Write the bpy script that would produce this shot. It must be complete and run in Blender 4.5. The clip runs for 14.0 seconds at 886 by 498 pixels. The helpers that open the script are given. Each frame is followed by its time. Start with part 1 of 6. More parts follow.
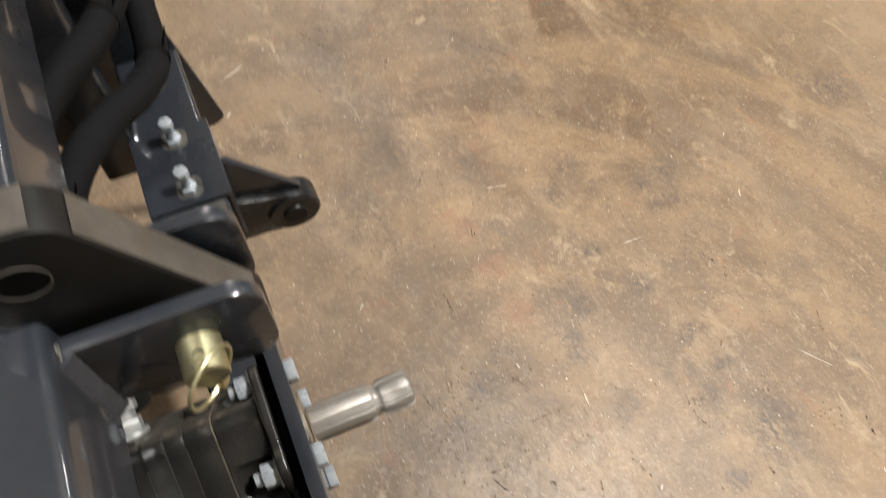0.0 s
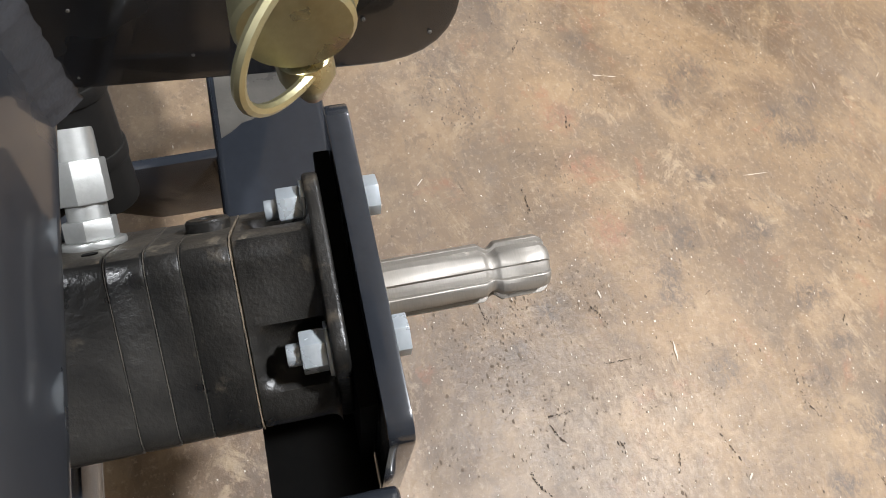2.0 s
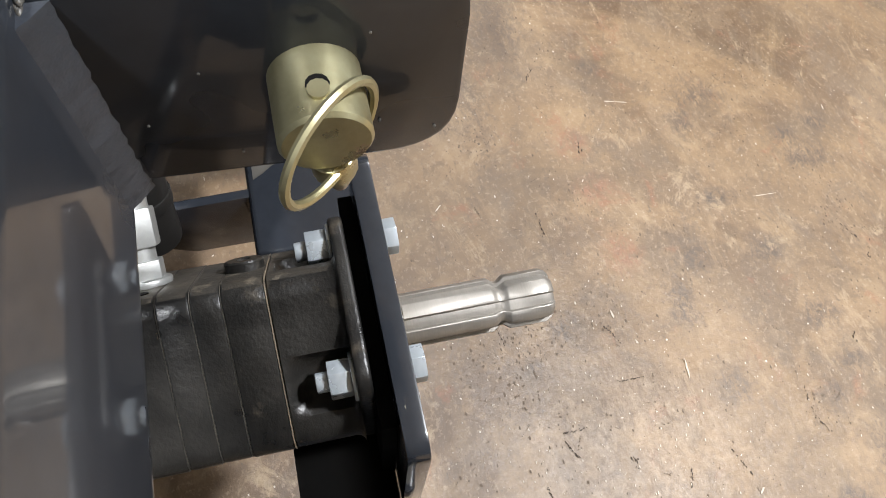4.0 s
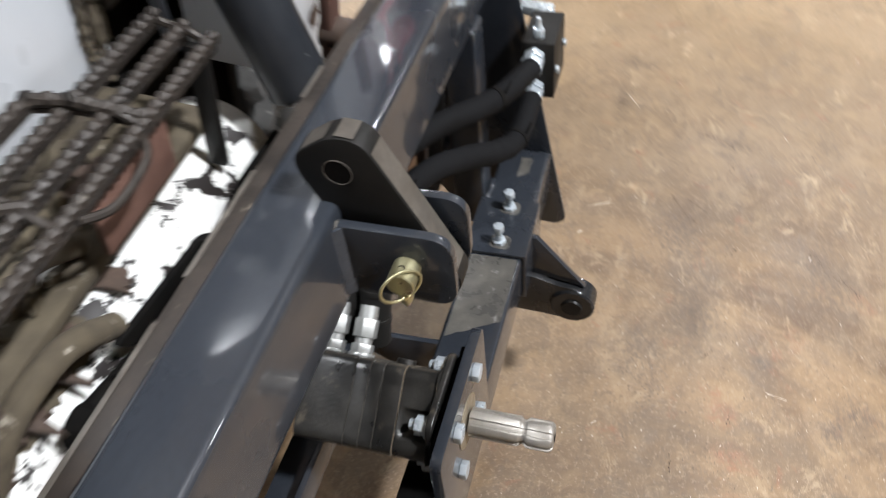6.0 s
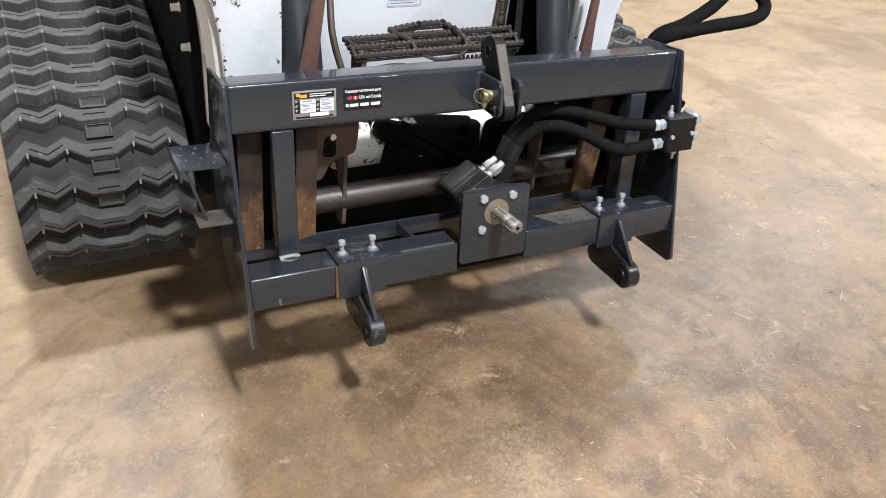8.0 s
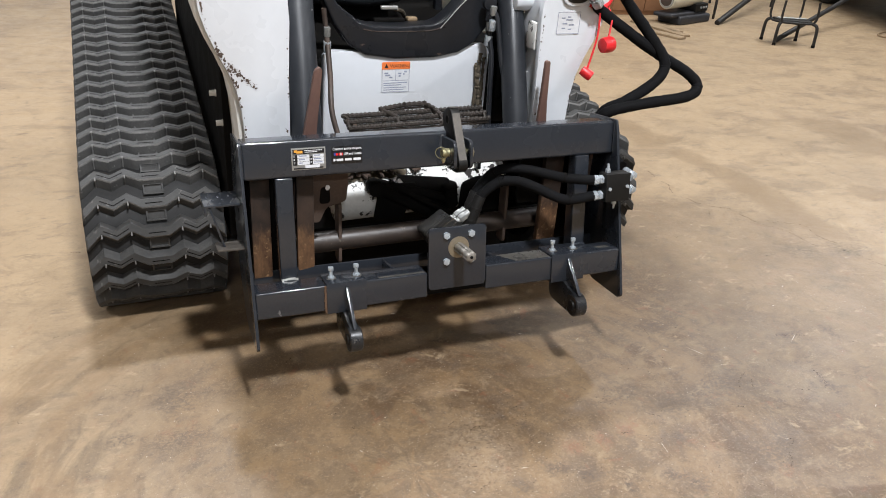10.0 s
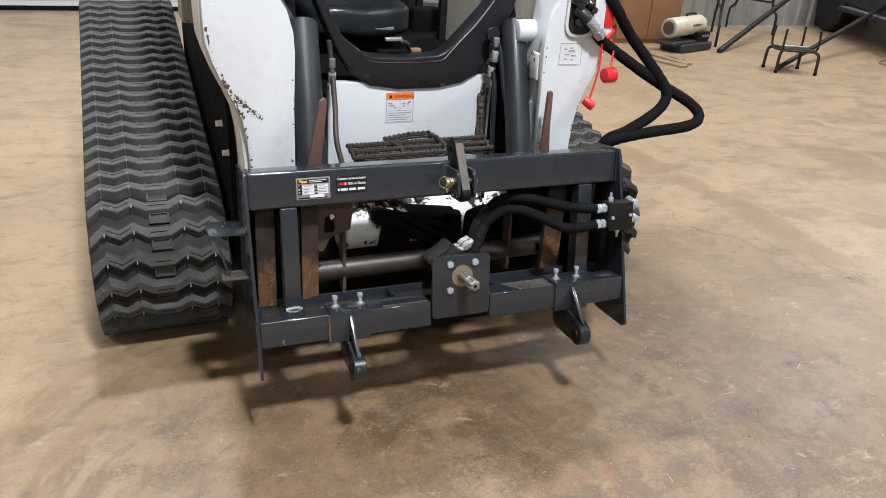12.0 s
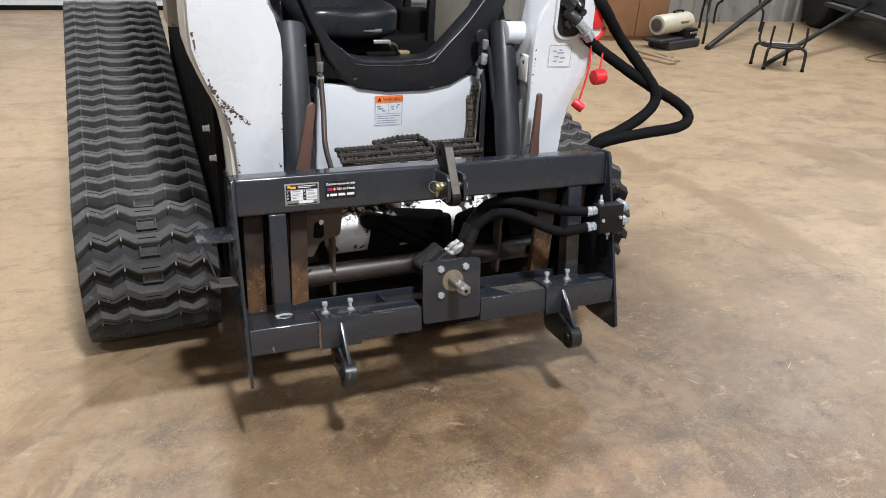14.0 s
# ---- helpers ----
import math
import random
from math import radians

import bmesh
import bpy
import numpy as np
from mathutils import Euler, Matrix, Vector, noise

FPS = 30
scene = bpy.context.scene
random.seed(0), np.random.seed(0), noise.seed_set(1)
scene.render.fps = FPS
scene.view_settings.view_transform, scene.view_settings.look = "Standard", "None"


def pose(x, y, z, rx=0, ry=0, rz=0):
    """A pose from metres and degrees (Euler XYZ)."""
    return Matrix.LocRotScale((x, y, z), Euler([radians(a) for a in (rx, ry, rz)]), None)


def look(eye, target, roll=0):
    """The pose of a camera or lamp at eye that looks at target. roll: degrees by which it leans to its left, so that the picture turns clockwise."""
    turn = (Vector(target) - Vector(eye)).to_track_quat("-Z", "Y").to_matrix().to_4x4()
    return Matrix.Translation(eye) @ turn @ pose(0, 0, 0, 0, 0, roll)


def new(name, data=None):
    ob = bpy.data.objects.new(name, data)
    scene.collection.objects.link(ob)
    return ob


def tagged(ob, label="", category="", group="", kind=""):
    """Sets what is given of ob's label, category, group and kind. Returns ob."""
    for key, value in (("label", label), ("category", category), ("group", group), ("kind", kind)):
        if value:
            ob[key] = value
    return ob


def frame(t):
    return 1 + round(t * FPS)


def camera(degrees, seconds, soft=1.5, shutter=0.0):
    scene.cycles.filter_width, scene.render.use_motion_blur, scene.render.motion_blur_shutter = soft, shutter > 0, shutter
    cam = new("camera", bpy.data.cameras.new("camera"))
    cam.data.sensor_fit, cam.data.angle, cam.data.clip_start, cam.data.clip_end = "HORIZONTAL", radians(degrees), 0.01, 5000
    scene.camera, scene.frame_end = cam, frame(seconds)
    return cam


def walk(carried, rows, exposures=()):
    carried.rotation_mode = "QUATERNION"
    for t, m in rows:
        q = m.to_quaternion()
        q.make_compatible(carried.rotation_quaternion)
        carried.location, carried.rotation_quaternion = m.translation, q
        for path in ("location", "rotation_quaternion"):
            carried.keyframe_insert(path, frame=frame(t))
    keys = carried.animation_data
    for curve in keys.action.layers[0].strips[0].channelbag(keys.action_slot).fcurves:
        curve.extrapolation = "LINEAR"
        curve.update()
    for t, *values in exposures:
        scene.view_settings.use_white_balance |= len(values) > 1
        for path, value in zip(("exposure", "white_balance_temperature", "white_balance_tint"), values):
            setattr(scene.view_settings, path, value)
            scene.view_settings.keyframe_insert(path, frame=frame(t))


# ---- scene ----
cam = camera(59.9, 14.0, 0.9, 0.4)
PATH = [
    (0, (0.385, -0.055, 1.149), (1.269, -0.72, -0.517), 16.1),
    (0.4, (0.392, -0.04, 1.076), (1.148, -0.728, -0.643), 26.3),
    (0.5, (0.387, -0.037, 1.077), (1.133, -0.716, -0.65), 27.3),
    (0.9, (0.394, -0.027, 1.058), (1.1, -0.706, -0.686), 31.4),
    (1, (0.391, -0.031, 1.054), (1.109, -0.696, -0.691), 30.5),
    (1.5, (0.444, -0.042, 0.903), (1.188, -0.688, -0.838), 30.3),
    (2, (0.461, -0.035, 0.861), (1.213, -0.663, -0.882), 29.9),
    (4.5, (0.454, -0.028, 0.917), (1.266, -0.584, -0.824), 24.3),
    (5, (0.444, -0.028, 0.95), (1.307, -0.517, -0.786), 21.1),
    (5.3, (0.411, -0.032, 1.017), (1.392, -0.406, -0.686), 15.7),
    (5.5, (0.376, -0.051, 1.061), (1.484, -0.281, -0.586), 11.3),
    (5.7, (0.316, -0.094, 1.129), (1.517, -0.139, -0.47), 7.8),
    (6, (0.172, -0.174, 1.259), (1.462, 0.083, -0.247), 5.6),
    (6.2, (0.02, -0.271, 1.32), (1.352, 0.206, -0.094), 4.1),
    (6.5, (-0.194, -0.459, 1.34), (1.141, 0.293, 0.054), 4.7),
    (6.8, (-0.259, -0.643, 1.421), (0.926, 0.311, 0.123), 7.4),
    (7, (-0.284, -0.780, 1.424), (0.815, 0.301, 0.149), 8.8),
    (7.2, (-0.301, -0.93, 1.427), (0.702, 0.259, 0.169), 9.3),
    (9.3, (-0.246, -2.0, 1.512), (0.48, -0.412, 0.537), 5.6),
    (9.5, (-0.24, -2.022, 1.515), (0.469, -0.415, 0.558), 5.1),
    (10, (-0.231, -2.04, 1.519), (0.453, -0.398, 0.603), 4.1),
    (10.5, (-0.219, -2.039, 1.522), (0.456, -0.38, 0.634), 3.8),
    (11, (-0.227, -2.041, 1.531), (0.448, -0.369, 0.665), 3.8),
    (11.5, (-0.238, -2.052, 1.533), (0.435, -0.373, 0.679), 3.8),
    (12, (-0.23, -2.045, 1.531), (0.449, -0.37, 0.675), 3.8),
    (12.5, (-0.226, -2.035, 1.533), (0.459, -0.365, 0.672), 3.8),
    (13, (-0.221, -2.028, 1.533), (0.473, -0.364, 0.668), 3.8),
    (13.5, (-0.222, -2.028, 1.546), (0.475, -0.366, 0.68), 3.7),
    (14, (-0.225, -2.024, 1.548), (0.478, -0.362, 0.685), 3.7),
]
EXPOSURES = [(0.0, 0.22, 6850, 10), (0.5, 0.26, 6650, 10), (1.0, 0.36, 6300, 10), (1.5, 0.44, 6300, 10), (5.1, 0.52, 6330, 10), (5.5, 0.66, 6330, 10), (6.0, 0.50, 6280, 10), (6.5, 0.42, 6200, 10), (7.0, 0.62, 6150, 10), (7.4, 0.62, 6150, 10), (9.5, 0.15, 6300, 10), (10.5, 0.17, 6260, 10), (14.0, 0.17, 6220, 10)]
walk(cam, [(t, look(eye, target, roll)) for t, eye, target, roll in PATH], EXPOSURES)
# first two set by shadows, fourth by a reflection; others are unseen fill
LAMPS = [(0.52, -2.5, 500, 0.45), (-0.2, 3.2, 280, 0.45), (6.2, -2.4, 230, 0.45), (8.5, 4.1, 350, 1.9), (-1.2, -7.4, 180, 0.45), (-5.5, 3.4, 370, 0.45), (5.0, 3.6, 150, 0.45), (3.6, -7.2, 80, 0.45)]

# ---------------------------------------------------------------- world and light
world = bpy.data.worlds.new("shop_air")
scene.world = world
world.use_nodes = True
world.node_tree.nodes["Background"].inputs[0].default_value = (0.75, 0.80, 0.9, 1)
world.node_tree.nodes["Background"].inputs[1].default_value = 0.007


def bay_or_fill(x, y, watts, size=0.45, z=5.5):
    lamp = bpy.data.lights.new("bay_or_fill", "AREA")
    lamp.shape, lamp.size, lamp.energy = "DISK", size, watts
    lamp.color = (0.975, 0.985, 1.0)
    ob = new("bay_or_fill", lamp)
    ob.location = (x, y, z)
    return ob


for lx, ly, lw, ls in LAMPS:
    bay_or_fill(lx, ly, lw, ls)


# ---------------------------------------------------------------- materials
def ramp(nt, fac, lo, hi, a=(0, 0, 0, 1), b=(1, 1, 1, 1)):
    r = nt.nodes.new("ShaderNodeValToRGB")
    r.color_ramp.elements[0].position, r.color_ramp.elements[1].position = lo, hi
    r.color_ramp.elements[0].color, r.color_ramp.elements[1].color = a, b
    nt.links.new(fac, r.inputs[0])
    return r.outputs[0]


def noise_out(nt, vec, scale, detail=4, rough=0.55, distort=0.0):
    n = nt.nodes.new("ShaderNodeTexNoise")
    n.inputs["Scale"].default_value, n.inputs["Detail"].default_value = scale, detail
    n.inputs["Roughness"].default_value, n.inputs["Distortion"].default_value = rough, distort
    nt.links.new(vec, n.inputs["Vector"])
    return n.outputs["Fac"]


def mixc(nt, fac, a, b):
    m = nt.nodes.new("ShaderNodeMix")
    m.data_type = "RGBA"
    for src, sock in ((fac, m.inputs[0]), (a, m.inputs[6]), (b, m.inputs[7])):
        if isinstance(src, bpy.types.NodeSocket):
            nt.links.new(src, sock)
        elif isinstance(src, (int, float)):
            sock.default_value = src
        else:
            sock.default_value = (*src[:3], 1)
    return m.outputs[2]


def stretch(nt, vec, s):
    m = nt.nodes.new("ShaderNodeMapping")
    m.inputs["Scale"].default_value = s
    nt.links.new(vec, m.inputs["Vector"])
    return m.outputs[0]


def start_mat(name):
    m = bpy.data.materials.new(name)
    m.use_nodes = True
    nt = m.node_tree
    bsdf = nt.nodes["Principled BSDF"]
    tc = nt.nodes.new("ShaderNodeTexCoord")
    return m, nt, bsdf, tc.outputs["Object"]


def bump(nt, bsdf, height, strength, distance=0.001):
    b = nt.nodes.new("ShaderNodeBump")
    b.inputs["Strength"].default_value, b.inputs["Distance"].default_value = strength, distance
    nt.links.new(height, b.inputs["Height"])
    nt.links.new(b.outputs[0], bsdf.inputs["Normal"])


def surface(name, base, base2, rough=0.5, metal=0.0, big=6.0, fine=90.0, spots=None, spot_at=(0.66, 0.70), spot_scale=30.0,
            relief=0.25, coat=0.0, rough_vary=0.15, squash=(1, 1, 1), shine=0.5, grain_mix=0.45):
    """Two tones at a large scale, grain at a small one, spots of wear with a shape of their own, and a fine relief."""
    m, nt, bsdf, vec = start_mat(name)
    v = stretch(nt, vec, squash)
    wide = ramp(nt, noise_out(nt, v, big, 5, 0.6), 0.3, 0.7)
    col = mixc(nt, wide, base, base2)
    grain = noise_out(nt, v, fine, 3, 0.6)
    dark = tuple(c * 0.72 for c in base)
    g = ramp(nt, grain, 0.35, 0.75)
    half = nt.nodes.new("ShaderNodeMath")
    half.operation, half.inputs[1].default_value = "MULTIPLY", grain_mix
    nt.links.new(g, half.inputs[0])
    col = mixc(nt, half.outputs[0], col, dark)
    r = nt.nodes.new("ShaderNodeMapRange")
    r.inputs["To Min"].default_value, r.inputs["To Max"].default_value = max(0.03, rough - rough_vary), min(1, rough + rough_vary)
    nt.links.new(wide, r.inputs[0])
    if spots:
        mask = ramp(nt, noise_out(nt, v, spot_scale, 6, 0.65), *spot_at)
        col = mixc(nt, mask, col, spots)
    nt.links.new(col, bsdf.inputs["Base Color"])
    nt.links.new(r.outputs[0], bsdf.inputs["Roughness"])
    bsdf.inputs["Metallic"].default_value = metal
    bsdf.inputs["Specular IOR Level"].default_value = shine
    bsdf.inputs["Coat Weight"].default_value = coat
    if relief:
        bump(nt, bsdf, grain, relief)
    return m


PAINT = surface("grey_powder_coat", (0.0172, 0.0198, 0.0250), (0.0218, 0.0248, 0.0305), 0.27, 0.0, 3.0, 140.0, (0.10, 0.10, 0.105), (0.715, 0.735), 18.0, 0.012, 0.7, 0.05, shine=0.25)
PAINT.node_tree.nodes["Principled BSDF"].inputs["Coat Roughness"].default_value = 0.05
WELD = surface("painted_weld", (0.028, 0.032, 0.040), (0.040, 0.044, 0.052), 0.42, 0.0, 60.0, 160.0, (0.10, 0.085, 0.07), (0.66, 0.74), 60.0, 0.8, shine=0.3)
BLACK = surface("black_paint", (0.0068, 0.0066, 0.0064), (0.0125, 0.0115, 0.0105), 0.42, 0.0, 5.0, 80.0, (0.07, 0.06, 0.05), (0.70, 0.76), 22.0, 0.2, shine=0.15)
MOTOR = surface("sooty_cast_iron", (0.0068, 0.0068, 0.0068), (0.0205, 0.0185, 0.0155), 0.38, 0.0, 20.0, 260.0, (0.085, 0.070, 0.052), (0.60, 0.79), 46.0, 0.50, shine=0.42)
MOTOR_DUST = surface("dust_on_cast_iron", (0.046, 0.039, 0.030), (0.018, 0.0165, 0.0145), 0.6, 0.0, 26.0, 240.0, (0.16, 0.135, 0.10), (0.58, 0.76), 60.0, 0.55, shine=0.3)
AMBER = surface("amber_print", (0.70, 0.34, 0.05), (0.62, 0.29, 0.04), 0.5, 0.0, 8.0, 100.0, None, (0.7, 0.8), 30.0, 0.0)
GASKET = surface("tan_gasket", (0.20, 0.155, 0.105), (0.03, 0.025, 0.02), 0.8, 0.0, 60.0, 200.0)
SEAM = surface("grimy_seam", (0.075, 0.064, 0.050), (0.014, 0.0125, 0.011), 0.8, 0.0, 70.0, 200.0)
ZINC = surface("bright_zinc", (0.52, 0.57, 0.61), (0.40, 0.44, 0.475), 0.30, 0.50, 30.0, 250.0, None, (0.7, 0.8), 30.0, 0.1)
FITTING = surface("dull_zinc_fitting", (0.33, 0.335, 0.325), (0.25, 0.25, 0.24), 0.42, 0.6, 30.0, 250.0, (0.22, 0.17, 0.12), (0.66, 0.76), 40.0, 0.15)
STEEL = surface("turned_steel", (0.30, 0.280, 0.250), (0.245, 0.228, 0.205), 0.48, 0.7, 12.0, 220.0, None, (0.7, 0.8), 30.0, 0.08, 0.0, 0.05, (1, 6, 1))
GOLD = surface("yellow_zinc", (0.46, 0.415, 0.235), (0.39, 0.37, 0.235), 0.34, 0.88, 60.0, 300.0, (0.45, 0.30, 0.28), (0.60, 0.72), 45.0, 0.1)
BRONZE = surface("pale_bronze", (0.33, 0.28, 0.20), (0.26, 0.22, 0.16), 0.45, 0.7, 40.0, 200.0)
LUG = surface("dusty_lug_rubber", (0.034, 0.0337, 0.033), (0.062, 0.060, 0.057), 0.68, 0.0, 12.0, 120.0, (0.16, 0.155, 0.145), (0.635, 0.74), 40.0, 0.9, shine=0.32)
RUBBER = surface("track_rubber", (0.008, 0.008, 0.008), (0.018, 0.0172, 0.0165), 0.7, 0.0, 7.0, 120.0, (0.09, 0.085, 0.078), (0.66, 0.78), 26.0, 0.5, shine=0.35)
RUST = surface("rusty_steel", (0.052, 0.036, 0.028), (0.095, 0.062, 0.045), 0.7, 0.15, 11.0, 130.0, (0.16, 0.095, 0.055), (0.64, 0.72), 28.0, 0.7)
RUBBED = surface("rubbed_rusty_brown", (0.060, 0.031, 0.017), (0.150, 0.083, 0.042), 0.75, 0.0, 14.0, 90.0, (0.26, 0.15, 0.075), (0.60, 0.66), 38.0, 0.8, 0, 0.1, (1, 1, 0.55))
WHITE = surface("white_enamel", (0.585, 0.605, 0.635), (0.55, 0.57, 0.60), 0.32, 0.0, 2.0, 30.0, (0.10, 0.065, 0.05), (0.765, 0.775), 13.0, 0.04, 0.2, 0.1, grain_mix=0.12)
CHIPPED = surface("chipped_white_enamel", (0.66, 0.65, 0.62), (0.72, 0.72, 0.70), 0.45, 0.0, 6.0, 60.0, (0.016, 0.013, 0.012), (0.565, 0.575), 19.0, 0.2, 0.0, 0.1)
EDGE = surface("worn_cream_edge", (0.52, 0.50, 0.46), (0.60, 0.59, 0.56), 0.5, 0.0, 5.0, 80.0, (0.24, 0.17, 0.12), (0.67, 0.72), 12.0, 0.15, grain_mix=0.2)
CAB = surface("cab_grey_enamel", (0.0105, 0.0115, 0.0140), (0.0165, 0.0175, 0.0205), 0.32, 0.0, 4.0, 70.0, (0.12, 0.085, 0.07), (0.665, 0.70), 19.0, 0.25, 0.0, 0.1, shine=0.28)
STOP = surface("scraped_arm_stop", (0.30, 0.275, 0.235), (0.20, 0.175, 0.145), 0.6, 0.0, 9.0, 80.0, (0.06, 0.040, 0.028), (0.58, 0.64), 24.0, 0.4)
RAM = surface("chipped_ram_enamel", (0.0170, 0.0190, 0.0230), (0.0270, 0.0290, 0.0330), 0.42, 0.0, 7.0, 70.0, (0.30, 0.29, 0.27), (0.705, 0.725), 42.0, 0.25, 0.0, 0.1, (1, 1, 0.6), shine=0.28)
# pale tone that paints highlights on the lugs' edges
EDGE_HIGHLIGHT = surface("rubber_edge_highlight", (0.190, 0.185, 0.177), (0.105, 0.102, 0.097), 0.7, 0.0, 30.0, 140.0, (0.22, 0.21, 0.20), (0.64, 0.72), 60.0, 0.4, shine=0.3)
HOSE = surface("woven_hose_sleeve", (0.0042, 0.0042, 0.0046), (0.0085, 0.0085, 0.0092), 0.8, 0.0, 26.0, 420.0, None, (0.7, 0.8), 30.0, 1.0, shine=0.08)
VINYL = surface("black_vinyl", (0.012, 0.014, 0.016), (0.02, 0.023, 0.026), 0.32, 0.0, 4.0, 90.0)
# for black parts, and for sheets and discs that paint in shade
DARK = surface("black_and_shade", (0.004, 0.004, 0.004), (0.009, 0.008, 0.007), 0.8, 0.0, 9.0, 100.0, shine=0.05)
GRIME = surface("dusty_grime", (0.098, 0.078, 0.048), (0.036, 0.028, 0.020), 0.95, 0.0, 14.0, 90.0, (0.30, 0.27, 0.22), (0.62, 0.68), 24.0, 1.0)
RED = surface("red_plastic", (0.62, 0.018, 0.022), (0.52, 0.014, 0.018), 0.4, 0.0, 8.0, 100.0, None, (0.7, 0.8), 30.0, 0.05)
ORANGE = surface("orange_print", (0.80, 0.20, 0.05), (0.72, 0.17, 0.04), 0.5, 0.0, 8.0, 100.0, None, (0.7, 0.8), 30.0, 0.0)
PAPER = surface("white_decal", (0.62, 0.63, 0.65), (0.57, 0.58, 0.60), 0.5, 0.0, 12.0, 150.0, None, (0.7, 0.8), 30.0, 0.0)
INK = surface("blue_grey_ink", (0.20, 0.22, 0.30), (0.25, 0.27, 0.35), 0.6, 0.0, 8.0, 100.0, None, (0.7, 0.8), 30.0, 0.0)
TAG = surface("dark_label_film", (0.004, 0.004, 0.005), (0.007, 0.007, 0.008), 0.35, 0.0, 8.0, 100.0, None, (0.7, 0.8), 30.0, 0.0)
ALU = surface("aluminium_tag", (0.36, 0.36, 0.34), (0.28, 0.28, 0.27), 0.45, 0.6, 20.0, 150.0, None, (0.7, 0.8), 30.0, 0.05)
CARD = surface("brown_board", (0.24, 0.115, 0.05), (0.19, 0.09, 0.04), 0.8, 0.0, 3.0, 60.0, None, (0.7, 0.8), 30.0, 0.2)
CREAM = surface("cream_enamel", (0.50, 0.455, 0.35), (0.40, 0.365, 0.28), 0.4, 0.0, 9.0, 60.0, (0.20, 0.15, 0.10), (0.66, 0.70), 14.0, 0.05)
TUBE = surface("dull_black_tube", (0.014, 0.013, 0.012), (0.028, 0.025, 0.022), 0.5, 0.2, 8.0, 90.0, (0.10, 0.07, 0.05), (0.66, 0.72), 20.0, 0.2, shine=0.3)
SIDING = surface("galvanised_siding", (0.30, 0.295, 0.27), (0.23, 0.225, 0.205), 0.5, 0.3, 1.5, 30.0, None, (0.7, 0.8), 30.0, 0.1)
DOOR = surface("white_door_skin", (0.66, 0.68, 0.70), (0.60, 0.62, 0.63), 0.5, 0.0, 1.0, 30.0, None, (0.7, 0.8), 30.0, 0.1)
CEILING = surface("white_ceiling_liner", (0.66, 0.66, 0.64), (0.60, 0.60, 0.585), 0.7, 0.0, 0.6, 18.0, None, (0.7, 0.8), 30.0, 0.1)
WALL = surface("pale_wall_lining", (0.27, 0.26, 0.245), (0.22, 0.212, 0.20), 0.8, 0.0, 0.6, 18.0, None, (0.7, 0.8), 30.0, 0.1)
PLASTIC = surface("dark_grey_plastic", (0.018, 0.018, 0.020), (0.028, 0.028, 0.031), 0.5, 0.0, 6.0, 90.0, None, (0.7, 0.8), 30.0, 0.1, shine=0.35)
KNOB = surface("greasy_step_steel", (0.015, 0.012, 0.010), (0.040, 0.030, 0.023), 0.55, 0.3, 16.0, 110.0, (0.13, 0.11, 0.085), (0.63, 0.72), 34.0, 0.5)
PLANK = surface("dusty_pale_plank", (0.25, 0.175, 0.10), (0.20, 0.14, 0.08), 0.85, 0.0, 4.0, 60.0, None, (0.7, 0.8), 30.0, 0.3, 0, 0.1, (4, 1, 1))
WORN = surface("worn_bare_edge", (0.060, 0.052, 0.044), (0.105, 0.092, 0.078), 0.5, 0.3, 25.0, 130.0, (0.22, 0.20, 0.17), (0.64, 0.72), 60.0, 0.3)
SCUFF = surface("rubbed_paint", (0.052, 0.050, 0.047), (0.100, 0.092, 0.079), 0.34, 0.1, 40.0, 160.0, (0.20, 0.19, 0.18), (0.62, 0.72), 70.0, 0.3)
SOOT = surface("charred_steel", (0.05, 0.04, 0.035), (0.10, 0.07, 0.055), 0.6, 0.5, 15.0, 100.0, None, (0.7, 0.8), 30.0, 0.2)
LEVER = surface("rust_red_lever", (0.085, 0.043, 0.033), (0.135, 0.072, 0.054), 0.6, 0.0, 9.0, 90.0, (0.20, 0.12, 0.08), (0.68, 0.74), 22.0, 0.5, 0, 0.1, (1, 1, 0.5))
FORGED = surface("black_forged_steel", (0.010, 0.0105, 0.0115), (0.019, 0.0195, 0.021), 0.3, 0.0, 9.0, 120.0, (0.11, 0.10, 0.09), (0.68, 0.74), 45.0, 0.35, shine=0.5)
GLASS = surface("dusty_cab_screen", (0.80, 0.81, 0.74), (0.66, 0.67, 0.60), 0.45, 0.0, 4.0, 60.0)
GLASS.node_tree.nodes["Principled BSDF"].inputs["Transmission Weight"].default_value = 0.9
WORN_TUBE = surface("greasy_brown_tube", (0.020, 0.0145, 0.0115), (0.046, 0.032, 0.024), 0.42, 0.0, 9.0, 110.0, (0.15, 0.12, 0.095), (0.66, 0.74), 30.0, 0.5, shine=0.5)
BLUE = surface("blue_print", (0.03, 0.05, 0.25), (0.04, 0.06, 0.28), 0.5, 0.0, 8.0, 100.0, None, (0.7, 0.8), 30.0, 0.0)
GRIT = surface("brown_grit", (0.085, 0.063, 0.046), (0.115, 0.086, 0.063), 0.9, 0.0, 30.0, 140.0, None, (0.7, 0.8), 30.0, 0.1, shine=0.1)
STAIN = surface("oil_stain", (0.034, 0.026, 0.020), (0.056, 0.043, 0.033), 0.9, 0.0, 30.0, 140.0, None, (0.7, 0.8), 30.0, 0.1, shine=0.08)
CHALK = surface("pale_scuff", (0.44, 0.385, 0.32), (0.33, 0.28, 0.22), 0.8, 0.0, 30.0, 140.0, None, (0.7, 0.8), 30.0, 0.2)


